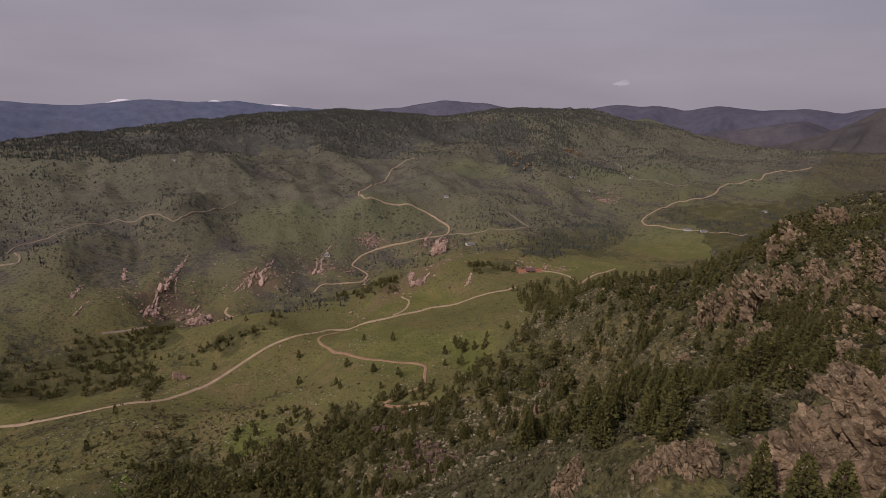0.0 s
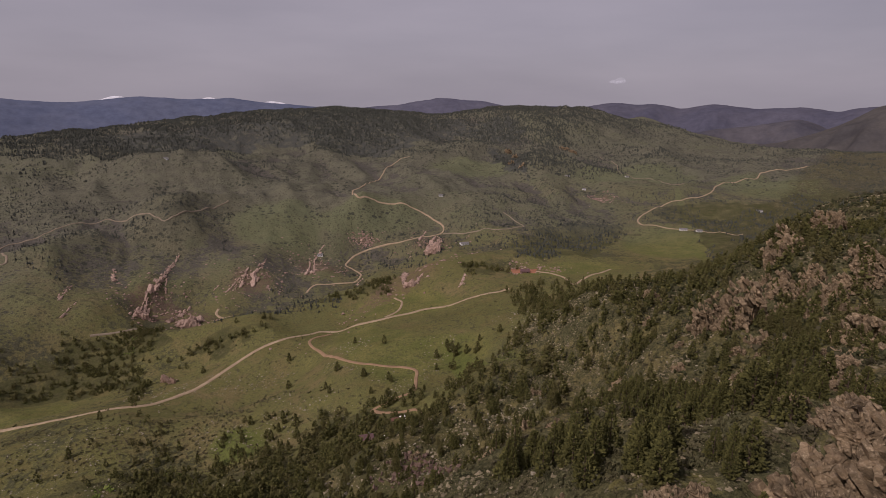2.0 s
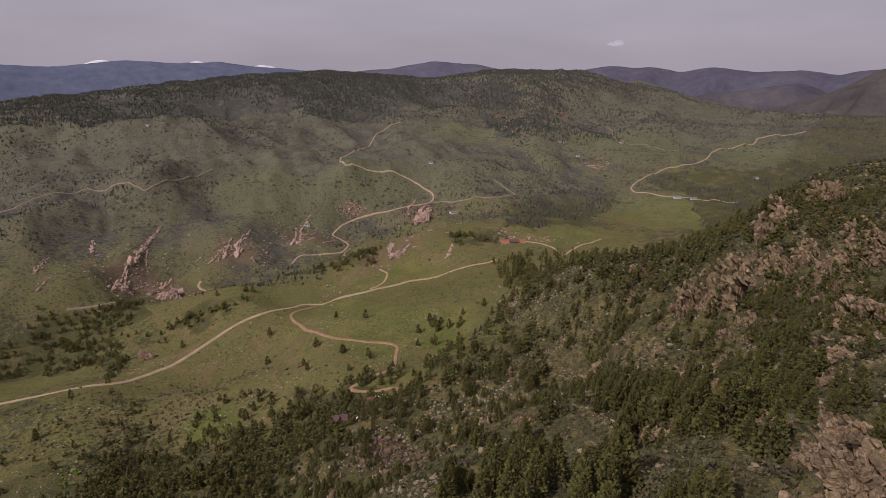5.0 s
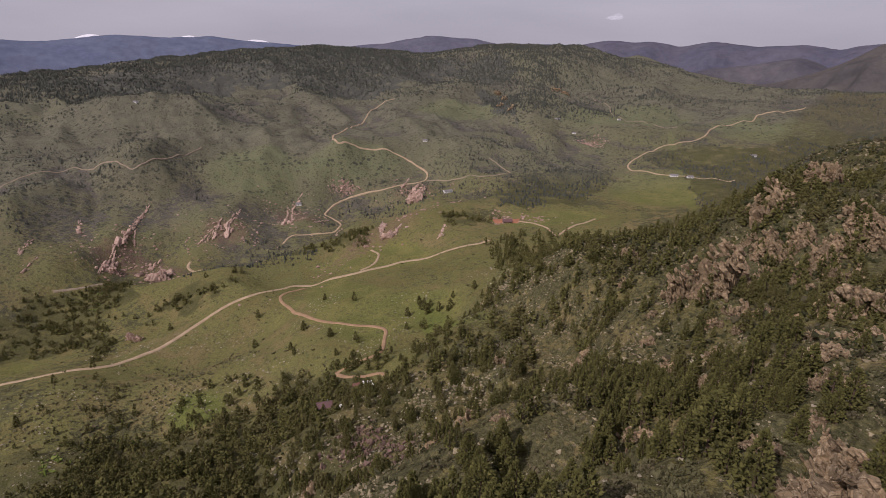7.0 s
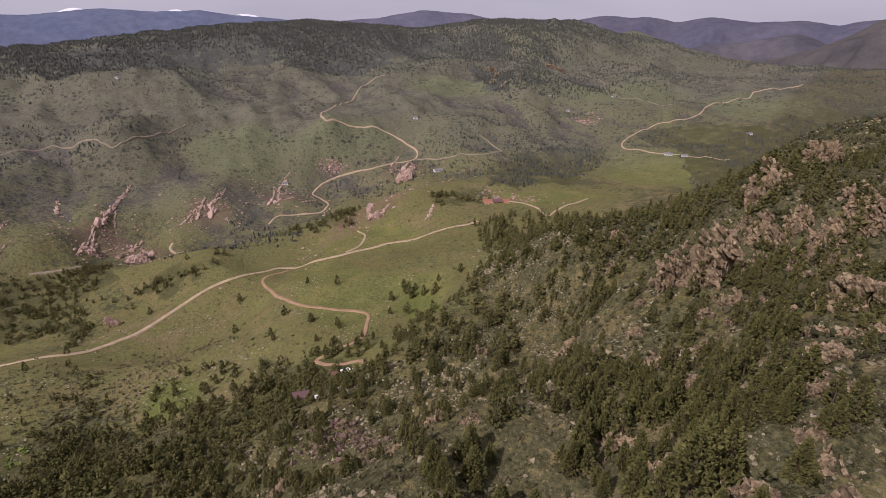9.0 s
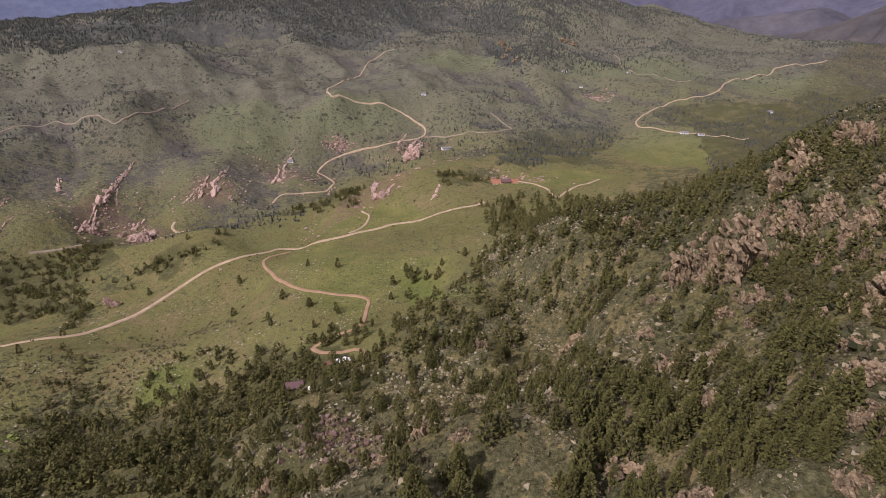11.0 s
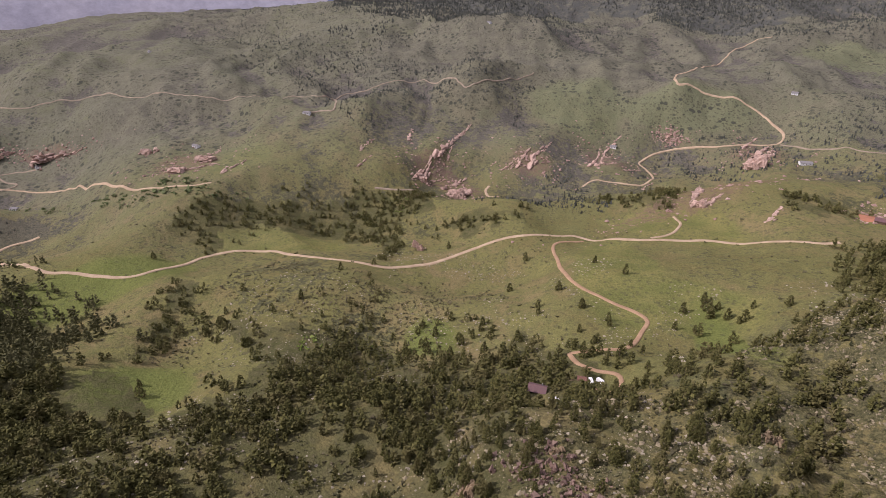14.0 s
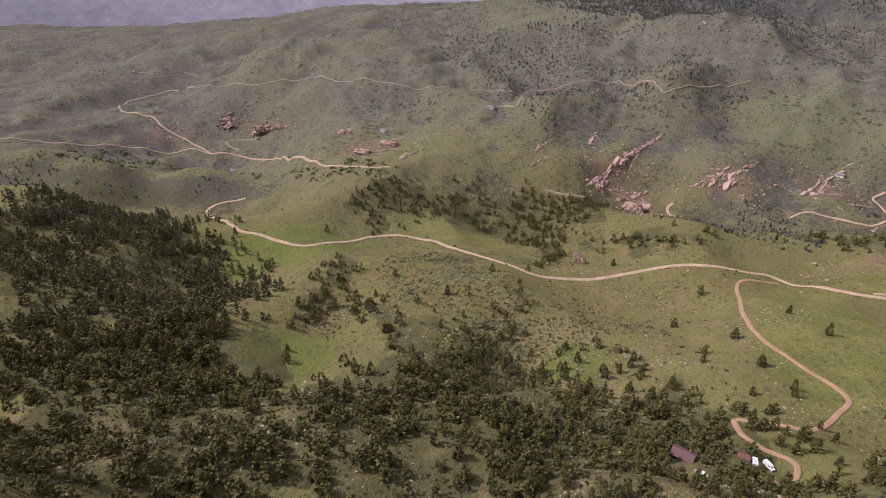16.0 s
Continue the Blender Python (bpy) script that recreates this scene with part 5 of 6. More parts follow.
# Dark shrubs along the road banks, spring-green and bare thickets.
line = spline(VALLEY_ROAD, 9.0)
away = np.gradient(line, axis=0)
away /= np.linalg.norm(away, axis=1)[:, None]
pick = rng.uniform(size=len(line)) < 0.6
side = np.where(rng.uniform(size=len(line)) < 0.7, 1, -1) * rng.uniform(3.6, 6.5, len(line))
x, y = (line[:, 0] + away[:, 1] * side)[pick], (line[:, 1] - away[:, 0] * side)[pick]
v, f = scatter(BUSHES, x, y, rng.uniform(1.4, 3.6, len(x)), rng, 0.1)
stuff("roadside_shrubs", "dark round shrubs lining the dirt road", "shrubs", v, f, DARK_PINE)
for name, label, spots, material, count, wide in (
        ("spring_thicket", "bright yellow-green thicket in a gully", SPRING_SPOTS, WILLOW, 9, 4.0),
        ("bare_thicket", "leafless reddish brush on the slope", BARE_SPOTS, BARE_TWIGS, 26, 8.0)):
    p = np.repeat(np.array(spots, float), count, 0) + rng.normal(0, wide, (len(spots) * count, 2))
    v, f = scatter(BUSHES, p[:, 0], p[:, 1], rng.uniform(1.5, 4.0, len(p)), rng, 0.1)
    stuff(name, label, "shrubs", v, f, material)

# ---- rocks ----
def block_mesh(rng, fineness):
    """A weathered block: a ball cut flat along three joint sets, its corners chipped."""
    bm = bmesh.new()
    bmesh.ops.create_icosphere(bm, subdivisions=fineness, radius=1.0)
    planes = []
    for axis in np.vstack([np.eye(3), -np.eye(3)]):
        d = axis + rng.normal(0, 0.14, 3)
        planes.append((Vector(d / np.linalg.norm(d)), rng.uniform(0.45, 0.72)))
    for k in range(9):
        d = rng.normal(size=3)
        planes.append((Vector(d / np.linalg.norm(d)), rng.uniform(0.6, 0.82)))
    off = Vector(rng.uniform(-50, 50, 3))
    for vert in bm.verts:
        p = vert.co.copy()
        for nrm, d in planes:
            over = p.dot(nrm) - d
            if over > 0:
                p -= nrm * over
        split = noise.voronoi(p * 2.1 + off)[0]
        groove = max(0.0, 0.14 - (split[1] - split[0])) * 0.9
        p += p.normalized() * (0.05 * noise.noise(p * 3 + off) + 0.03 * noise.noise(p * 8 + off) - groove)
        vert.co = p
    me = bpy.data.meshes.new("block")
    bm.to_mesh(me)
    bm.free()
    me.polygons.foreach_set("use_smooth", np.zeros(len(me.polygons), bool))
    return me


def slab_mesh(rng):
    """A jointed slab: the hull of a skewed box with its corners broken off."""
    bm = bmesh.new()
    lean = rng.uniform(-0.3, 0.3, 2)
    for sx in (-1, 1):
        for sy in (-1, 1):
            for sz in (-1, 1):
                corner = np.array((sx, sy, sz)) * rng.uniform(0.7, 1.05, 3)
                for axis in range(3):
                    cut = corner.copy()
                    cut[axis] *= 1 - rng.uniform(0.02, 0.55)
                    bm.verts.new((cut[0] + lean[0] * cut[2], cut[1] + lean[1] * cut[2], cut[2]))
    hull = bmesh.ops.convex_hull(bm, input=bm.verts)
    bmesh.ops.delete(bm, geom=[g for g in hull["geom_interior"] if isinstance(g, bmesh.types.BMVert)], context="VERTS")
    me = bpy.data.meshes.new("block")
    bm.to_mesh(me)
    bm.free()
    return me


rng = np.random.default_rng(11)


def core_mesh(rng, fineness):
    """A tall jointed rock mass: cells of rock stand in and out of its face, with clefts between."""
    bm = bmesh.new()
    bmesh.ops.create_icosphere(bm, subdivisions=fineness, radius=1.0)
    off = Vector(rng.uniform(-50, 50, 3))
    slant = Matrix.Rotation(radians(38), 3, "Y")
    for vert in bm.verts:
        p = vert.co.copy()
        q = slant @ p
        q = Vector((q.x * 1.0, q.y * 1.0, q.z * 2.1))
        out = 0.16 * noise.noise(p * 1.5 + off)
        for size, depth in ((1.5, 0.34), (3.6, 0.20), (8.0, 0.09)):
            dist, spots = noise.voronoi(q * size + off)
            out += depth * (0.45 - dist[0]) + depth * 0.45 * (noise.cell(spots[0] * 7.3) - 0.5) - depth * 0.35 * max(0.0, 0.1 - (dist[1] - dist[0])) / 0.1
        p = p * (0.86 + out)
        p.z = math.copysign(abs(p.z) ** 0.75, p.z) * 0.9
        vert.co = p
    me = bpy.data.meshes.new("rock_mass")
    bm.to_mesh(me)
    bm.free()
    me.polygons.foreach_set("use_smooth", np.zeros(len(me.polygons), bool))
    return me


def blocks(count, fineness, material):
    made = [block_mesh(rng, fineness) for _ in range(count)]
    for me in made:
        me.materials.append(material)
    return made


CORES = [core_mesh(rng, 3) for _ in range(7)]
NEAR_CORES = [core_mesh(rng, 5) for _ in range(4)]
for me in CORES + NEAR_CORES:
    me.materials.append(GRANITE)
RED_CORES = [core_mesh(rng, 3) for _ in range(4)]
for me in RED_CORES:
    me.materials.append(SANDSTONE)
SANDSTONE_BLOCKS = blocks(6, 2, SANDSTONE)
GRANITE_BLOCKS = [slab_mesh(rng) for _ in range(16)]
for me in GRANITE_BLOCKS:
    me.materials.append(GRANITE)


def stack_slabs(top, x, y, base, width, tall, count, dip, shape):
    """Angular slabs on edge, all leaning one way, that step up to two summits with a cleft between."""
    for k in range(count):
        u, w = rng.uniform(-0.5, 0.5), rng.uniform(-0.42, 0.42)
        crest = float(fbm(np.array([shape[0] + u * 3]), np.array([shape[1] + w * 3]), 1.0, 2, 77)[0])
        cleft = 1 - 0.55 * math.exp(-((u + 0.07) / 0.06) ** 2)
        high = tall * cleft * min(0.68, max(0.1, (1 - 2.6 * u * u - 2.0 * w * w) * (0.66 + 0.5 * crest)))
        px, py = x + u * width, y + w * width
        size = min(width, 18) * (0.03 + 0.065 * rng.uniform() ** 2)
        rise = high * (1 - rng.uniform() ** 2 * 0.75)
        ob = new("block", GRANITE_BLOCKS[int(rng.integers(len(GRANITE_BLOCKS)))])
        ob.parent = top
        ob.matrix_basis = Matrix.LocRotScale(
            (px - x, py - y, float(land(px, py)[0]) - base + max(0.0, rise - size * 1.2)),
            Euler((radians(rng.normal(dip[0], 15)), radians(rng.normal(dip[1], 13)), radians(rng.normal(-35, 22)))),
            (size * rng.uniform(0.35, 0.85), size * rng.uniform(0.7, 1.6), size * rng.uniform(0.9, 2.3)))


def crag(name, label, group, x, y, width, tall, meshes, count, dip):
    """An outcrop of jointed blocks that lean the same way."""
    base = float(land(x, y)[0])
    top = tagged(new(name), label, "rock", group)
    top.location = (x, y, base)
    shape = rng.uniform(-50, 50, 2)
    cores = RED_CORES if meshes is SANDSTONE_BLOCKS else NEAR_CORES if group == "near crags" or width > 22 else CORES
    for u, share in ((rng.uniform(0.1, 0.24), 1.0), (rng.uniform(-0.3, -0.16), rng.uniform(0.6, 0.9)), (rng.uniform(-0.06, 0.06), rng.uniform(0.45, 0.7))):
        px, py = x + u * width, y + rng.uniform(-0.1, 0.1) * width
        ob = new("rock_mass", cores[int(rng.integers(len(cores)))])
        ob.parent = top
        ob.matrix_basis = Matrix.LocRotScale(
            (px - x, py - y, float(land(px, py)[0]) - base + tall * share * 0.12), Euler((radians(rng.normal(0, 6)), radians(rng.normal(-8, 6)), radians(rng.normal(-20, 25)))),
            tuple(q * (0.84 if meshes is GRANITE_BLOCKS else 1.0) for q in (width * rng.uniform(0.30, 0.42), width * rng.uniform(0.25, 0.35), min(tall * share * 0.66, width * 0.95))))
    if meshes is GRANITE_BLOCKS:
        stack_slabs(top, x, y, base, width, tall, int(2.6 * count * max(1.0, width / 15)), dip, shape)
        return top
    for k in range(count):
        u, w = rng.uniform(-0.55, 0.55), rng.uniform(-0.4, 0.4)
        crest = float(fbm(np.array([shape[0] + u * 3]), np.array([shape[1] + w * 3]), 1.0, 2, 77)[0])
        high = tall * max(0.2, (1 - 3.2 * u * u) * (0.62 + 0.55 * crest) * rng.uniform(0.75, 1.0))
        px, py = x + u * width, y + w * width
        size = width * (0.045 + 0.09 * rng.uniform() ** 1.5)
        lift = high * rng.uniform(0.0, 0.55)
        ob = new("block", meshes[int(rng.integers(len(meshes)))])
        ob.parent = top
        stand = max(size * 0.75, (high - lift) * 0.8, lift * 0.55)
        ob.matrix_basis = Matrix.LocRotScale(
            (px - x, py - y, float(land(px, py)[0]) - base + lift),
            Euler((radians(rng.normal(dip[0], 10)), radians(rng.normal(dip[1], 12)), radians(rng.normal(-35, 18)))),
            (size * rng.uniform(1.0, 1.8), size * rng.uniform(0.8, 1.3), min(stand, size * 1.2)))
    return top


for rows, label, group, meshes, count in (
        (RIDGE_CRAGS, "tan-pink fractured granite outcrop on the ridge", "ridge outcrops", GRANITE_BLOCKS, 38),
        (RUBBLE_CRAGS, "broken heap of tan granite blocks", "rubble heaps", GRANITE_BLOCKS, 22),
        (SLOPE_CRAGS, "weathered tan granite outcrop among pines", "slope outcrops", GRANITE_BLOCKS, 14),
        (FOREGROUND_CRAGS, "large sunlit granite crag with deep joints", "near crags", GRANITE_BLOCKS, 44),
        (RED_CRAGS, "red sandstone outcrop on the valley side", "red outcrops", SANDSTONE_BLOCKS, 9),
        (FAR_RED_CRAGS, "red sandstone bluff on the far slope", "far red bluffs", SANDSTONE_BLOCKS, 10),
        (CLIFF_CRAGS, "grey granite cliff high on the far hill", "far cliffs", GRANITE_BLOCKS, 10)):
    for x, y, width, tall in rows:
        tall = tall * (0.6 if group == 'far red bluffs' else 1.05 if meshes is SANDSTONE_BLOCKS else 1.0)
        width = width * 0.9 if group == 'ridge outcrops' else 0.6 * width if group == 'rubble heaps' else width
        crag("rock_outcrop", label, group, x, y, width, tall, meshes, count, (12, -34))


def flatiron(x0, y0, x1, y1, width):
    """A line of tilted sandstone slabs that climbs a spur."""
    length = math.hypot(x1 - x0, y1 - y0)
    top = tagged(new("sandstone_outcrop"), "tilted pink sandstone slab climbing a scrubby spur", "rock", "sandstone slabs")
    base = float(land(x0, y0)[0])
    top.location = (x0, y0, base)
    head = math.atan2(y1 - y0, x1 - x0)
    count = max(4, int(length / max(width, 6) * 2.2))
    for k in range(3):
        s = (k + rng.uniform(0.35, 0.65)) / 3
        px, py = x0 + (x1 - x0) * s, y0 + (y1 - y0) * s
        ahead = float(land(px + 6 * math.cos(head), py + 6 * math.sin(head))[0]) - float(land(px - 6 * math.cos(head), py - 6 * math.sin(head))[0])
        ob = new("slab", RED_CORES[int(rng.integers(len(RED_CORES)))])
        ob.parent = top
        ob.matrix_basis = Matrix.LocRotScale(
            (px - x0, py - y0, float(land(px, py)[0]) - base),
            Euler((radians(rng.normal(-18, 8)), -math.atan2(ahead, 12) - radians(rng.uniform(0, 8)), head + radians(rng.normal(0, 7))), "XYZ"),
            (length * rng.uniform(0.16, 0.24), width * (1 - 0.55 * s) * rng.uniform(0.38, 0.55), width * (1 - 0.5 * s) * rng.uniform(0.22, 0.36)))
    for k in range(count):
        s = (k + rng.uniform(0.1, 0.9)) / count
        size = width * (1 - 0.55 * s) * rng.uniform(0.25, 0.95)
        px = x0 + (x1 - x0) * s + rng.normal(0, 0.3) * width * math.sin(head)
        py = y0 + (y1 - y0) * s - rng.normal(0, 0.3) * width * math.cos(head)
        ahead = float(land(px + 6 * math.cos(head), py + 6 * math.sin(head))[0]) - float(land(px - 6 * math.cos(head), py - 6 * math.sin(head))[0])
        ob = new("block", SANDSTONE_BLOCKS[int(rng.integers(len(SANDSTONE_BLOCKS)))])
        ob.parent = top
        ob.matrix_basis = Matrix.LocRotScale(
            (px - x0, py - y0, float(land(px, py)[0]) - base),
            Euler((radians(rng.normal(-14, 9)), -math.atan2(ahead, 12) - radians(rng.uniform(0, 14)), head + radians(rng.normal(0, 9))), "XYZ"),
            (size * rng.uniform(0.6, 1.3), size * rng.uniform(0.4, 0.8), size * rng.uniform(0.25, 0.55)))


for row in FLATIRONS:
    flatiron(*row)


def stone_template(rng):
    v = OCTA_V * rng.uniform(0.6, 1.2, (6, 1)) @ turn_matrix(rng).T
    return v * (1, 1, 0.7), OCTA_F


def round_stone(rng):
    bm = bmesh.new()
    bmesh.ops.create_icosphere(bm, subdivisions=1, radius=1.0)
    v = np.array([p.co for p in bm.verts])
    f = np.array([[p.index for p in q.verts] for q in bm.faces])
    bm.free()
    cut = rng.uniform(0.45, 0.8, 3)
    v = np.clip(v @ turn_matrix(rng).T, -cut, cut) * rng.uniform(0.85, 1.2, (len(v), 1)) @ turn_matrix(rng).T
    return v * (1.2, 1.2, 0.85), f


STONES = [stone_template(rng) for _ in range(8)]
BOULDERS = [round_stone(rng) for _ in range(10)]
n = 120000
x, y = rng.uniform(-120, 420, n), rng.uniform(40, 620, n)
keep = (ridge_zone(x, y) > 0.4) & (fbm(x, y, 12, 4, 61) > 0.03) & (np.hypot(x, y) > 40)
x, y = x[keep], y[keep]
sizes = 0.26 + 1.1 * rng.uniform(size=len(x)) ** 5
close = np.hypot(x - 60, y - 90) < 75
v, f = scatter(STONES, x[~close], y[~close], sizes[~close] * 1.15, rng)
w, g = scatter(BOULDERS, x[close], y[close], sizes[close] * 0.55, rng)
v, f = np.vstack([v, w]), np.vstack([f, g + len(v)])
STONE_DUST = stone_material("loose_granite", (0.15, 0.126, 0.075), (0.31, 0.26, 0.162))
PALE_STONE = stone_material("bleached_stone", (0.21, 0.185, 0.125), (0.36, 0.315, 0.225))
stuff("boulder_field", "loose tan granite boulders strewn over the slope", "boulders", v, f, STONE_DUST)
n = 14500
x, y = rng.uniform(-330, 130, n), rng.uniform(90, 560, n)
keep = fbm(x, y, 45, 4, 63) > 0.12
x, y = x[keep], y[keep]
keep = ~near_road(x, y, 4.0)
v, f = scatter(STONES, x[keep], y[keep], 0.3 + 1.0 * rng.uniform(size=int(keep.sum())) ** 3, rng)
stuff("meadow_stones", "pale stones scattered through the meadow grass", "stones", v, f, PALE_STONE)

p = np.array(RED_SOIL[:-1], float)
pick = rng.integers(0, len(p), 5200)
u, w = rng.normal(0, 0.75, 5200), rng.normal(0, 0.75, 5200)
turn = np.radians(p[pick, 4])
x = p[pick, 0] + u * p[pick, 2] * np.cos(turn) - w * p[pick, 3] * np.sin(turn)
y = p[pick, 1] + u * p[pick, 2] * np.sin(turn) + w * p[pick, 3] * np.cos(turn)
keep = (fbm(x, y, 18, 3, 67) > -0.05) & ~near_road(x, y, 6.0)
x, y = x[keep], y[keep]
v, f = scatter(STONES, x, y, 0.7 + 2.6 * rng.uniform(size=len(x)) ** 3, rng)
RED_STONE = leaf_material("loose_sandstone", (0.26, 0.165, 0.125), (0.40, 0.285, 0.23), (0.30, 0.20, 0.155))
stuff("sandstone_rubble", "pink sandstone rubble strewn over the scrubby spurs", "boulders", v, f, RED_STONE)


# ---- buildings and vehicles ----
def part(name, bm, material, parent, label="", smoothed=False):
    """Links a bmesh as one mesh under a thing or a part."""
    me = bpy.data.meshes.new(name)
    bmesh.ops.recalc_face_normals(bm, faces=bm.faces)
    bm.to_mesh(me)
    bm.free()
    me.materials.append(material)
    me.polygons.foreach_set("use_smooth", np.full(len(me.polygons), smoothed))
    ob = new(name, me)
    ob.parent = parent
    if label:
        ob["label"] = label
    return ob


def box(x, y, z, sx, sy, sz, bevel=0.0, bm=None):
    """A bevelled box: middle of its foot, and its sizes."""
    bm = bm or bmesh.new()
    made = bmesh.ops.create_cube(bm, size=1.0)["verts"]
    bmesh.ops.transform(bm, matrix=Matrix.Translation((x, y, z + sz / 2)) @ Matrix.Diagonal((sx, sy, sz, 1)), verts=made)
    if bevel:
        edges = {e for v in made for e in v.link_edges}
        bmesh.ops.bevel(bm, geom=list(edges), offset=bevel, segments=2, affect="EDGES")
    return bm


def prism(profile, x0, x1):
    """A closed outline in y, z drawn out along x."""
    bm = bmesh.new()
    ends = [[bm.verts.new((x, y, z)) for y, z in profile] for x in (x0, x1)]
    n = len(profile)
    for k in range(n):
        bm.faces.new((ends[0][k], ends[0][(k + 1) % n], ends[1][(k + 1) % n], ends[1][k]))
    bm.faces.new(ends[0])
    bm.faces.new(ends[1][::-1])
    return bm


def house(x, y, turn, long, wide, eaves, rise, wall, roof, label, chimney=True):
    z = float(np.min(land([x - long / 3, x + long / 3, x, x], [y, y, y - wide / 3, y + wide / 3])))
    top = tagged(new("house"), label, "house")
    top.matrix_basis = pose(x, y, z - 0.3, 0, 0, turn)
    h, w = eaves + 0.3, wide / 2
    part("wall", prism([(-w, -2.5), (w, -2.5), (w, h), (0, h + rise), (-w, h)], -long / 2, long / 2), wall, top)
    over, t = 0.5, 0.18
    k = rise / w
    low = h - over * k
    part("roof", prism([(-w - over, low), (0, h + rise), (w + over, low), (w + over, low + t), (0, h + rise + t), (-w - over, low + t)],
                       -long / 2 - over, long / 2 + over), roof, top)
    seams = bmesh.new()
    for s in np.arange(-long / 2, long / 2 + 0.1, 0.9):
        for side in (-1, 1):
            a, c = Vector((s, side * (w + over), low + t + 0.03)), Vector((s, 0, h + rise + t + 0.03))
            m = Matrix.Translation((a + c) / 2) @ Euler((math.atan2(c.z - a.z, -side * abs(a.y)), 0, 0)).to_matrix().to_4x4()
            bmesh.ops.create_cube(seams, size=1.0, matrix=m @ Matrix.Diagonal((0.06, (c - a).length, 0.06, 1)))
    part("roof_seams", seams, roof, top)
    for s in (-0.28, 0.28):
        pane = part("window", box(s * long, -w - 0.03, 1.2, 1.3, 0.08, 1.1), DARK_GLASS, top, "dark window")
        part("frame", box(s * long, -w - 0.02, 1.1, 1.5, 0.06, 0.1), WHITE_PAINT, pane)
    part("door", box(0, -w - 0.03, 0.3, 1.0, 0.08, 2.05), WALL_WOOD, top)
    if chimney:
        part("chimney", box(long * 0.25, w * 0.35, h + rise * 0.4, 0.7, 0.7, rise * 0.6 + 0.9, 0.04), GREY_ROOF, top)
    return top


def wheel(parent, x, y, r):
    bm = bmesh.new()
    bmesh.ops.create_cone(bm, cap_ends=True, segments=16, radius1=r, radius2=r, depth=0.24, matrix=Matrix.Translation((x, y, r)) @ Matrix.Rotation(radians(90), 4, "X"))
    tyre = part("wheel", bm, RUBBER, parent)
    bm = bmesh.new()
    bmesh.ops.create_cone(bm, cap_ends=True, segments=12, radius1=r * 0.6, radius2=r * 0.5, depth=0.27, matrix=Matrix.Translation((x, y, r)) @ Matrix.Rotation(radians(90), 4, "X"))
    part("rim", bm, GREY_ROOF, tyre)


def van(x, y, turn, label):
    top = tagged(new("van"), label, "van")
    top.matrix_basis = pose(x, y, float(land(x, y)[0]) + 0.05, 0, 0, turn)
    body = prism([(-2.7, 0.45), (2.75, 0.45), (2.75, 1.1), (2.0, 1.25), (1.45, 2.15), (1.1, 2.3), (-2.7, 2.3)], -0.95, 0.95)
    bmesh.ops.transform(body, matrix=Matrix.Rotation(radians(-90), 4, "Z"), verts=body.verts)
    bmesh.ops.bevel(body, geom=list(body.edges), offset=0.06, segments=2, affect="EDGES")
    part("body", body, WHITE_PAINT, top)
    glass = box(0, 0, 0, 0.05, 1.6, 0.95)
    bmesh.ops.transform(glass, matrix=pose(1.55, 0, 1.3, 0, -31, 0), verts=glass.verts)
    part("windscreen", glass, DARK_GLASS, top)
    for s in (-1, 1):
        part("side_window", box(0.7, s * 0.96, 1.45, 0.9, 0.04, 0.55), DARK_GLASS, top)
        part("headlight", box(2.76, s * 0.7, 0.8, 0.06, 0.3, 0.2), WHITE_PAINT, top)
        for a in (-1.7, 1.75):
            wheel(top, a, s * 0.85, 0.36)
    part("bumper", box(2.8, 0, 0.45, 0.14, 1.8, 0.22, 0.03), GREY_ROOF, top)


def camper(x, y, turn, label):
    top = tagged(new("camper_trailer"), label, "trailer")
    top.matrix_basis = pose(x, y, float(land(x, y)[0]) + 0.05, 0, 0, turn)
    body = box(0, 0, 0.55, 4.6, 2.2, 2.0, 0.18)
    part("body", body, WHITE_PAINT, top)
    part("roof_vent", box(0.4, 0, 2.55, 0.6, 0.5, 0.12, 0.02), GREY_ROOF, top)
    part("window", box(0.6, -1.12, 1.4, 1.2, 0.05, 0.6), DARK_GLASS, top)
    part("door", box(-1.2, -1.12, 0.7, 0.7, 0.05, 1.7), GREY_ROOF, top)
    part("tow_bar", box(2.8, 0, 0.5, 1.2, 0.12, 0.12), RUBBER, top)
    for s in (-1, 1):
        wheel(top, -0.2, s * 0.98, 0.33)


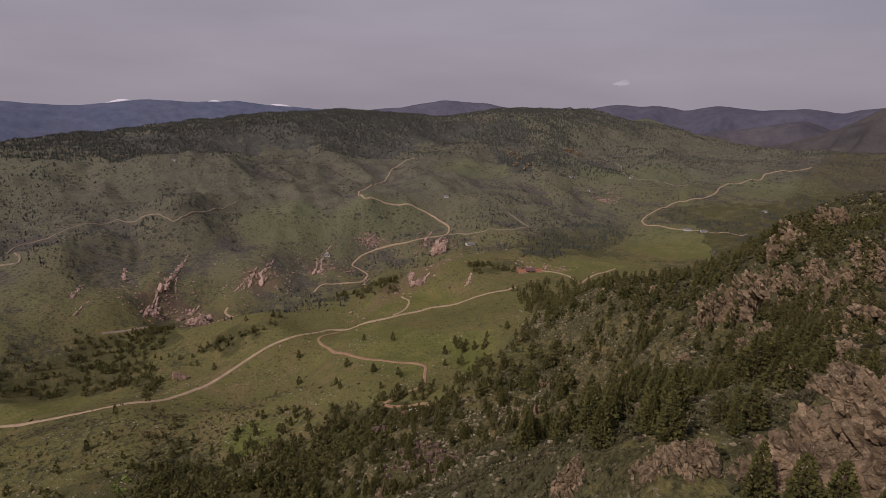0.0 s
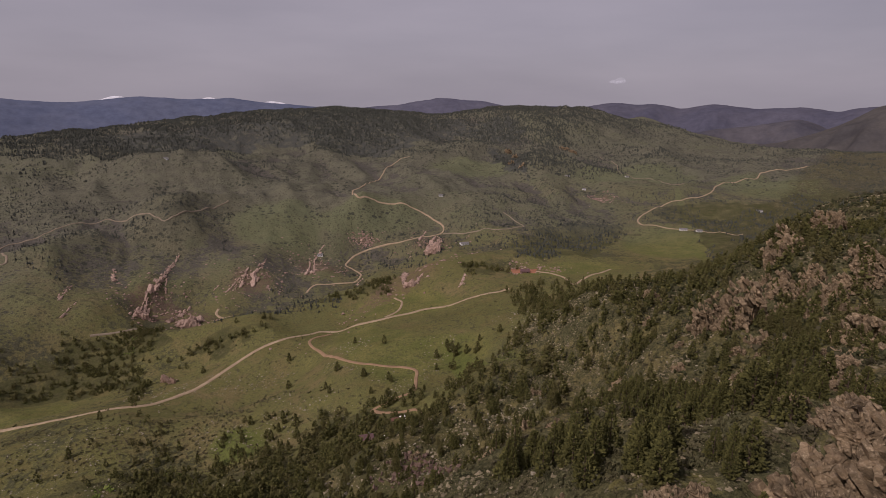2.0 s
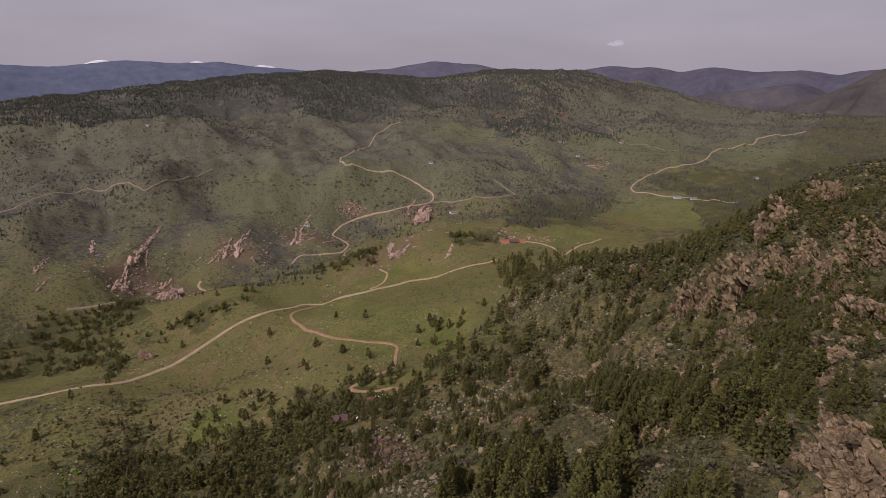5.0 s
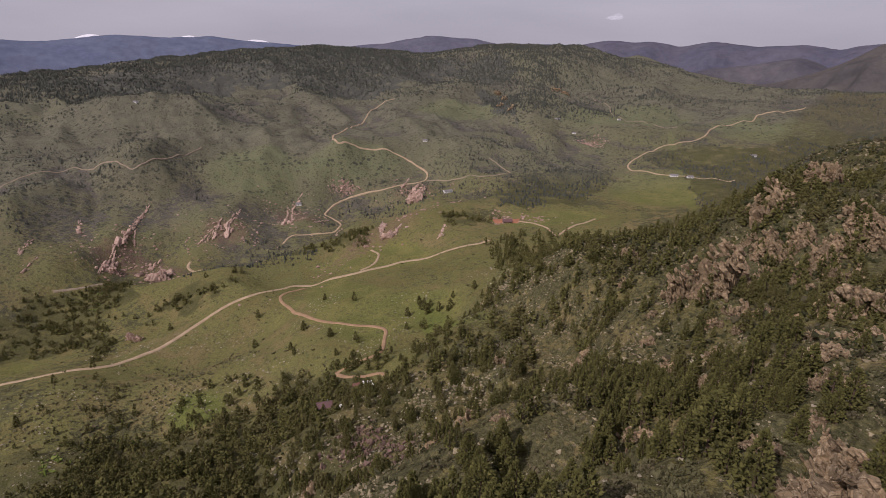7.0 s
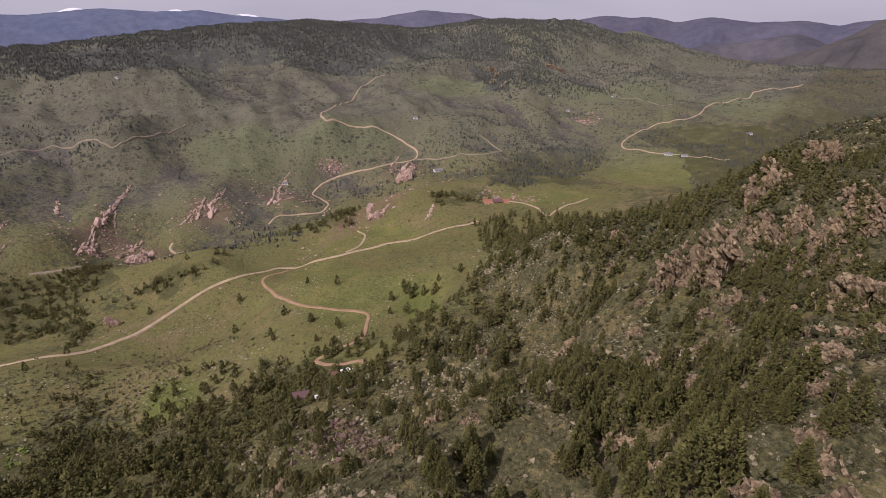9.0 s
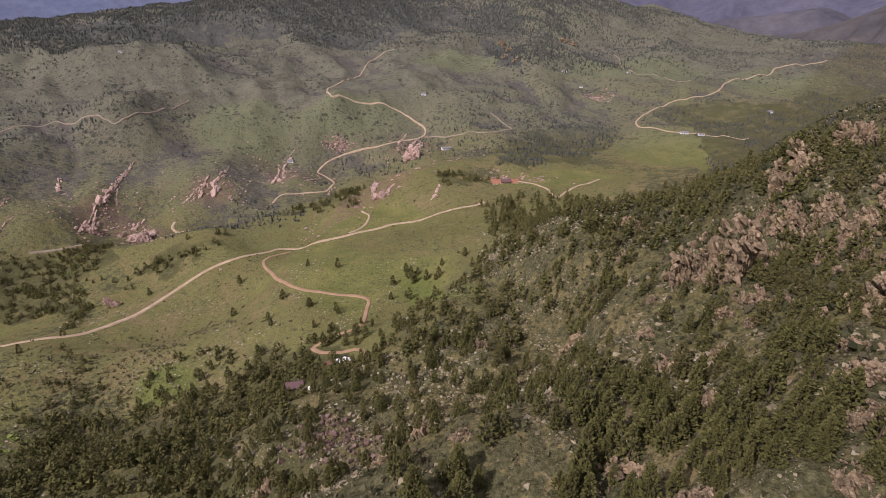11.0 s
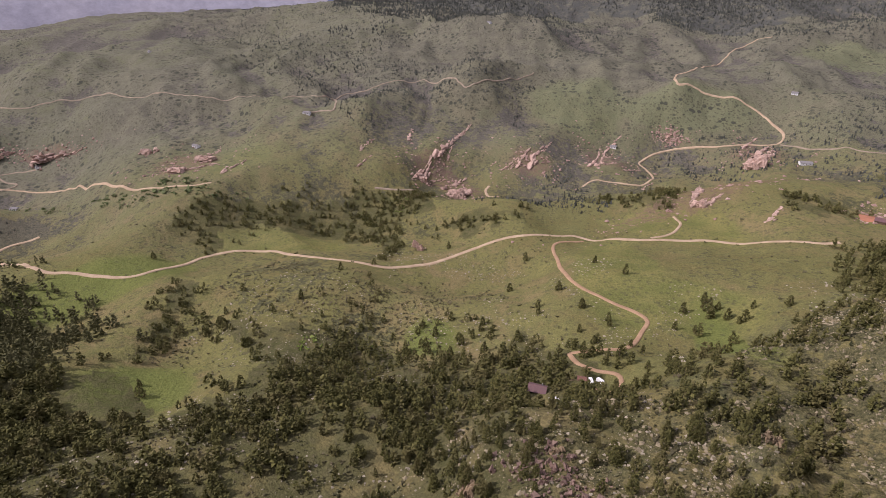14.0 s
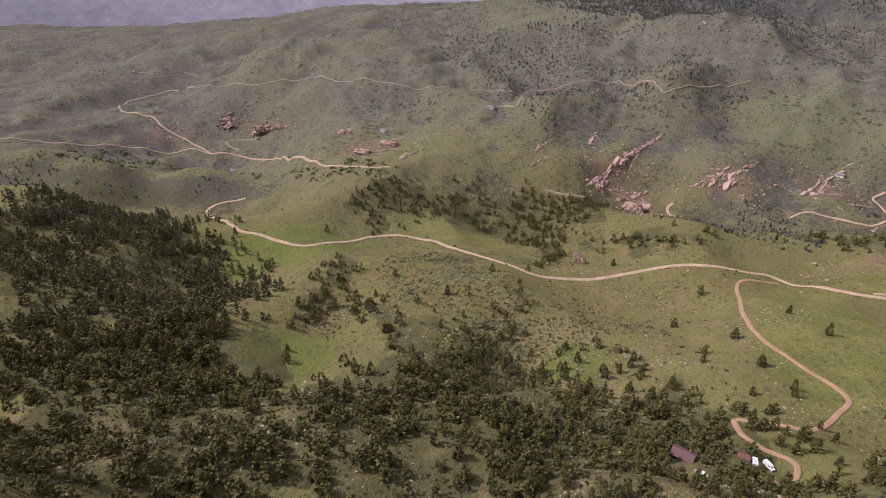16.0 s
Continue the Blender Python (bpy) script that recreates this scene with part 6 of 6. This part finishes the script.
house(-48.8, 338.6, 15, 9.5, 7.0, 2.6, 2.0, WALL_WOOD, ROOF_METAL, "timber house with a brown ribbed metal roof among pines")
camper(-25.8, 360.0, -58, "white camper trailer parked beside the dirt drive")
van(-22.0, 367.2, -20, "white van parked beside the dirt drive")
van(-35.0, 328.3, 40, "white van half hidden under pines")
house(-30.8, 359.5, 20, 4.5, 3.2, 2.0, 0.9, WALL_WOOD, RUST, "small shed with a rusty red roof", False)
house(127.0, 782.0, -5, 13.0, 9.0, 3.0, 2.4, WALL_WOOD, ROOF_METAL, "brown house on a bare red earth pad")
for x, y, turn, long in (
        (-977, 406, 20, 13), (-1078, 490, -16, 12), (-753, 598, 0, 12), (-651, 741, 19, 12), (50, 1043, 20, 16),
        (-227, 1031, 8, 10), (474, 1048, -19, 14), (494, 1025, -6, 10), (681, 1157, -3, 12), (-648, 1330, -13, 14),
        (-1705, 385, -4, 12), (-1303, 867, -24, 12), (349, 1504, -1, 12), (5, 1268, 5, 10), (515, 1518, 21, 8),
        (370, 1402, -27, 8)):
    house(x, y, turn, long, long * 0.65, 2.8, 1.8, WHITE_PAINT, GREY_ROOF, "small pale farmhouse with a grey roof across the valley", False)


# ---- one small cloud over the far hills ----
def cloud_material():
    s = Shade("self_lit_cloud", 1.0, 0.0)
    s.bsdf.inputs["Alpha"].default_value = 0.22
    # Emission stands in for sunlight scattered through the cloud.
    s.bsdf.inputs["Emission Color"].default_value = (0.5, 0.485, 0.49, 1)
    s.bsdf.inputs["Emission Strength"].default_value = 1.0
    return s.done((0.02, 0.02, 0.02))


cloud = bmesh.new()
for u, up, wide, tall in ((0.0, 0, 62, 15), (0.3, 9, 34, 20), (-0.25, -2, 44, 11)):
    bmesh.ops.create_icosphere(cloud, subdivisions=3, radius=1, matrix=Matrix.Translation((u * 60, 0, up)) @ Matrix.Diagonal((wide, 20, tall, 1)))
for vert in cloud.verts:
    vert.co += Vector((1, 0.3, 0.6)) * 9 * noise.noise(vert.co * 0.045)
me = bpy.data.meshes.new("cloud")
cloud.to_mesh(me)
cloud.free()
me.polygons.foreach_set("use_smooth", np.ones(len(me.polygons), bool))
me.materials.append(cloud_material())
puff = tagged(new("cloud", me), "small thin white cloud above the far hills", "cloud", kind="structure")
puff.visible_shadow = False
puff.matrix_basis = pose(1390, 4480, 300 + 4690 * math.tan(radians(2.45)), 0, 0, -17)
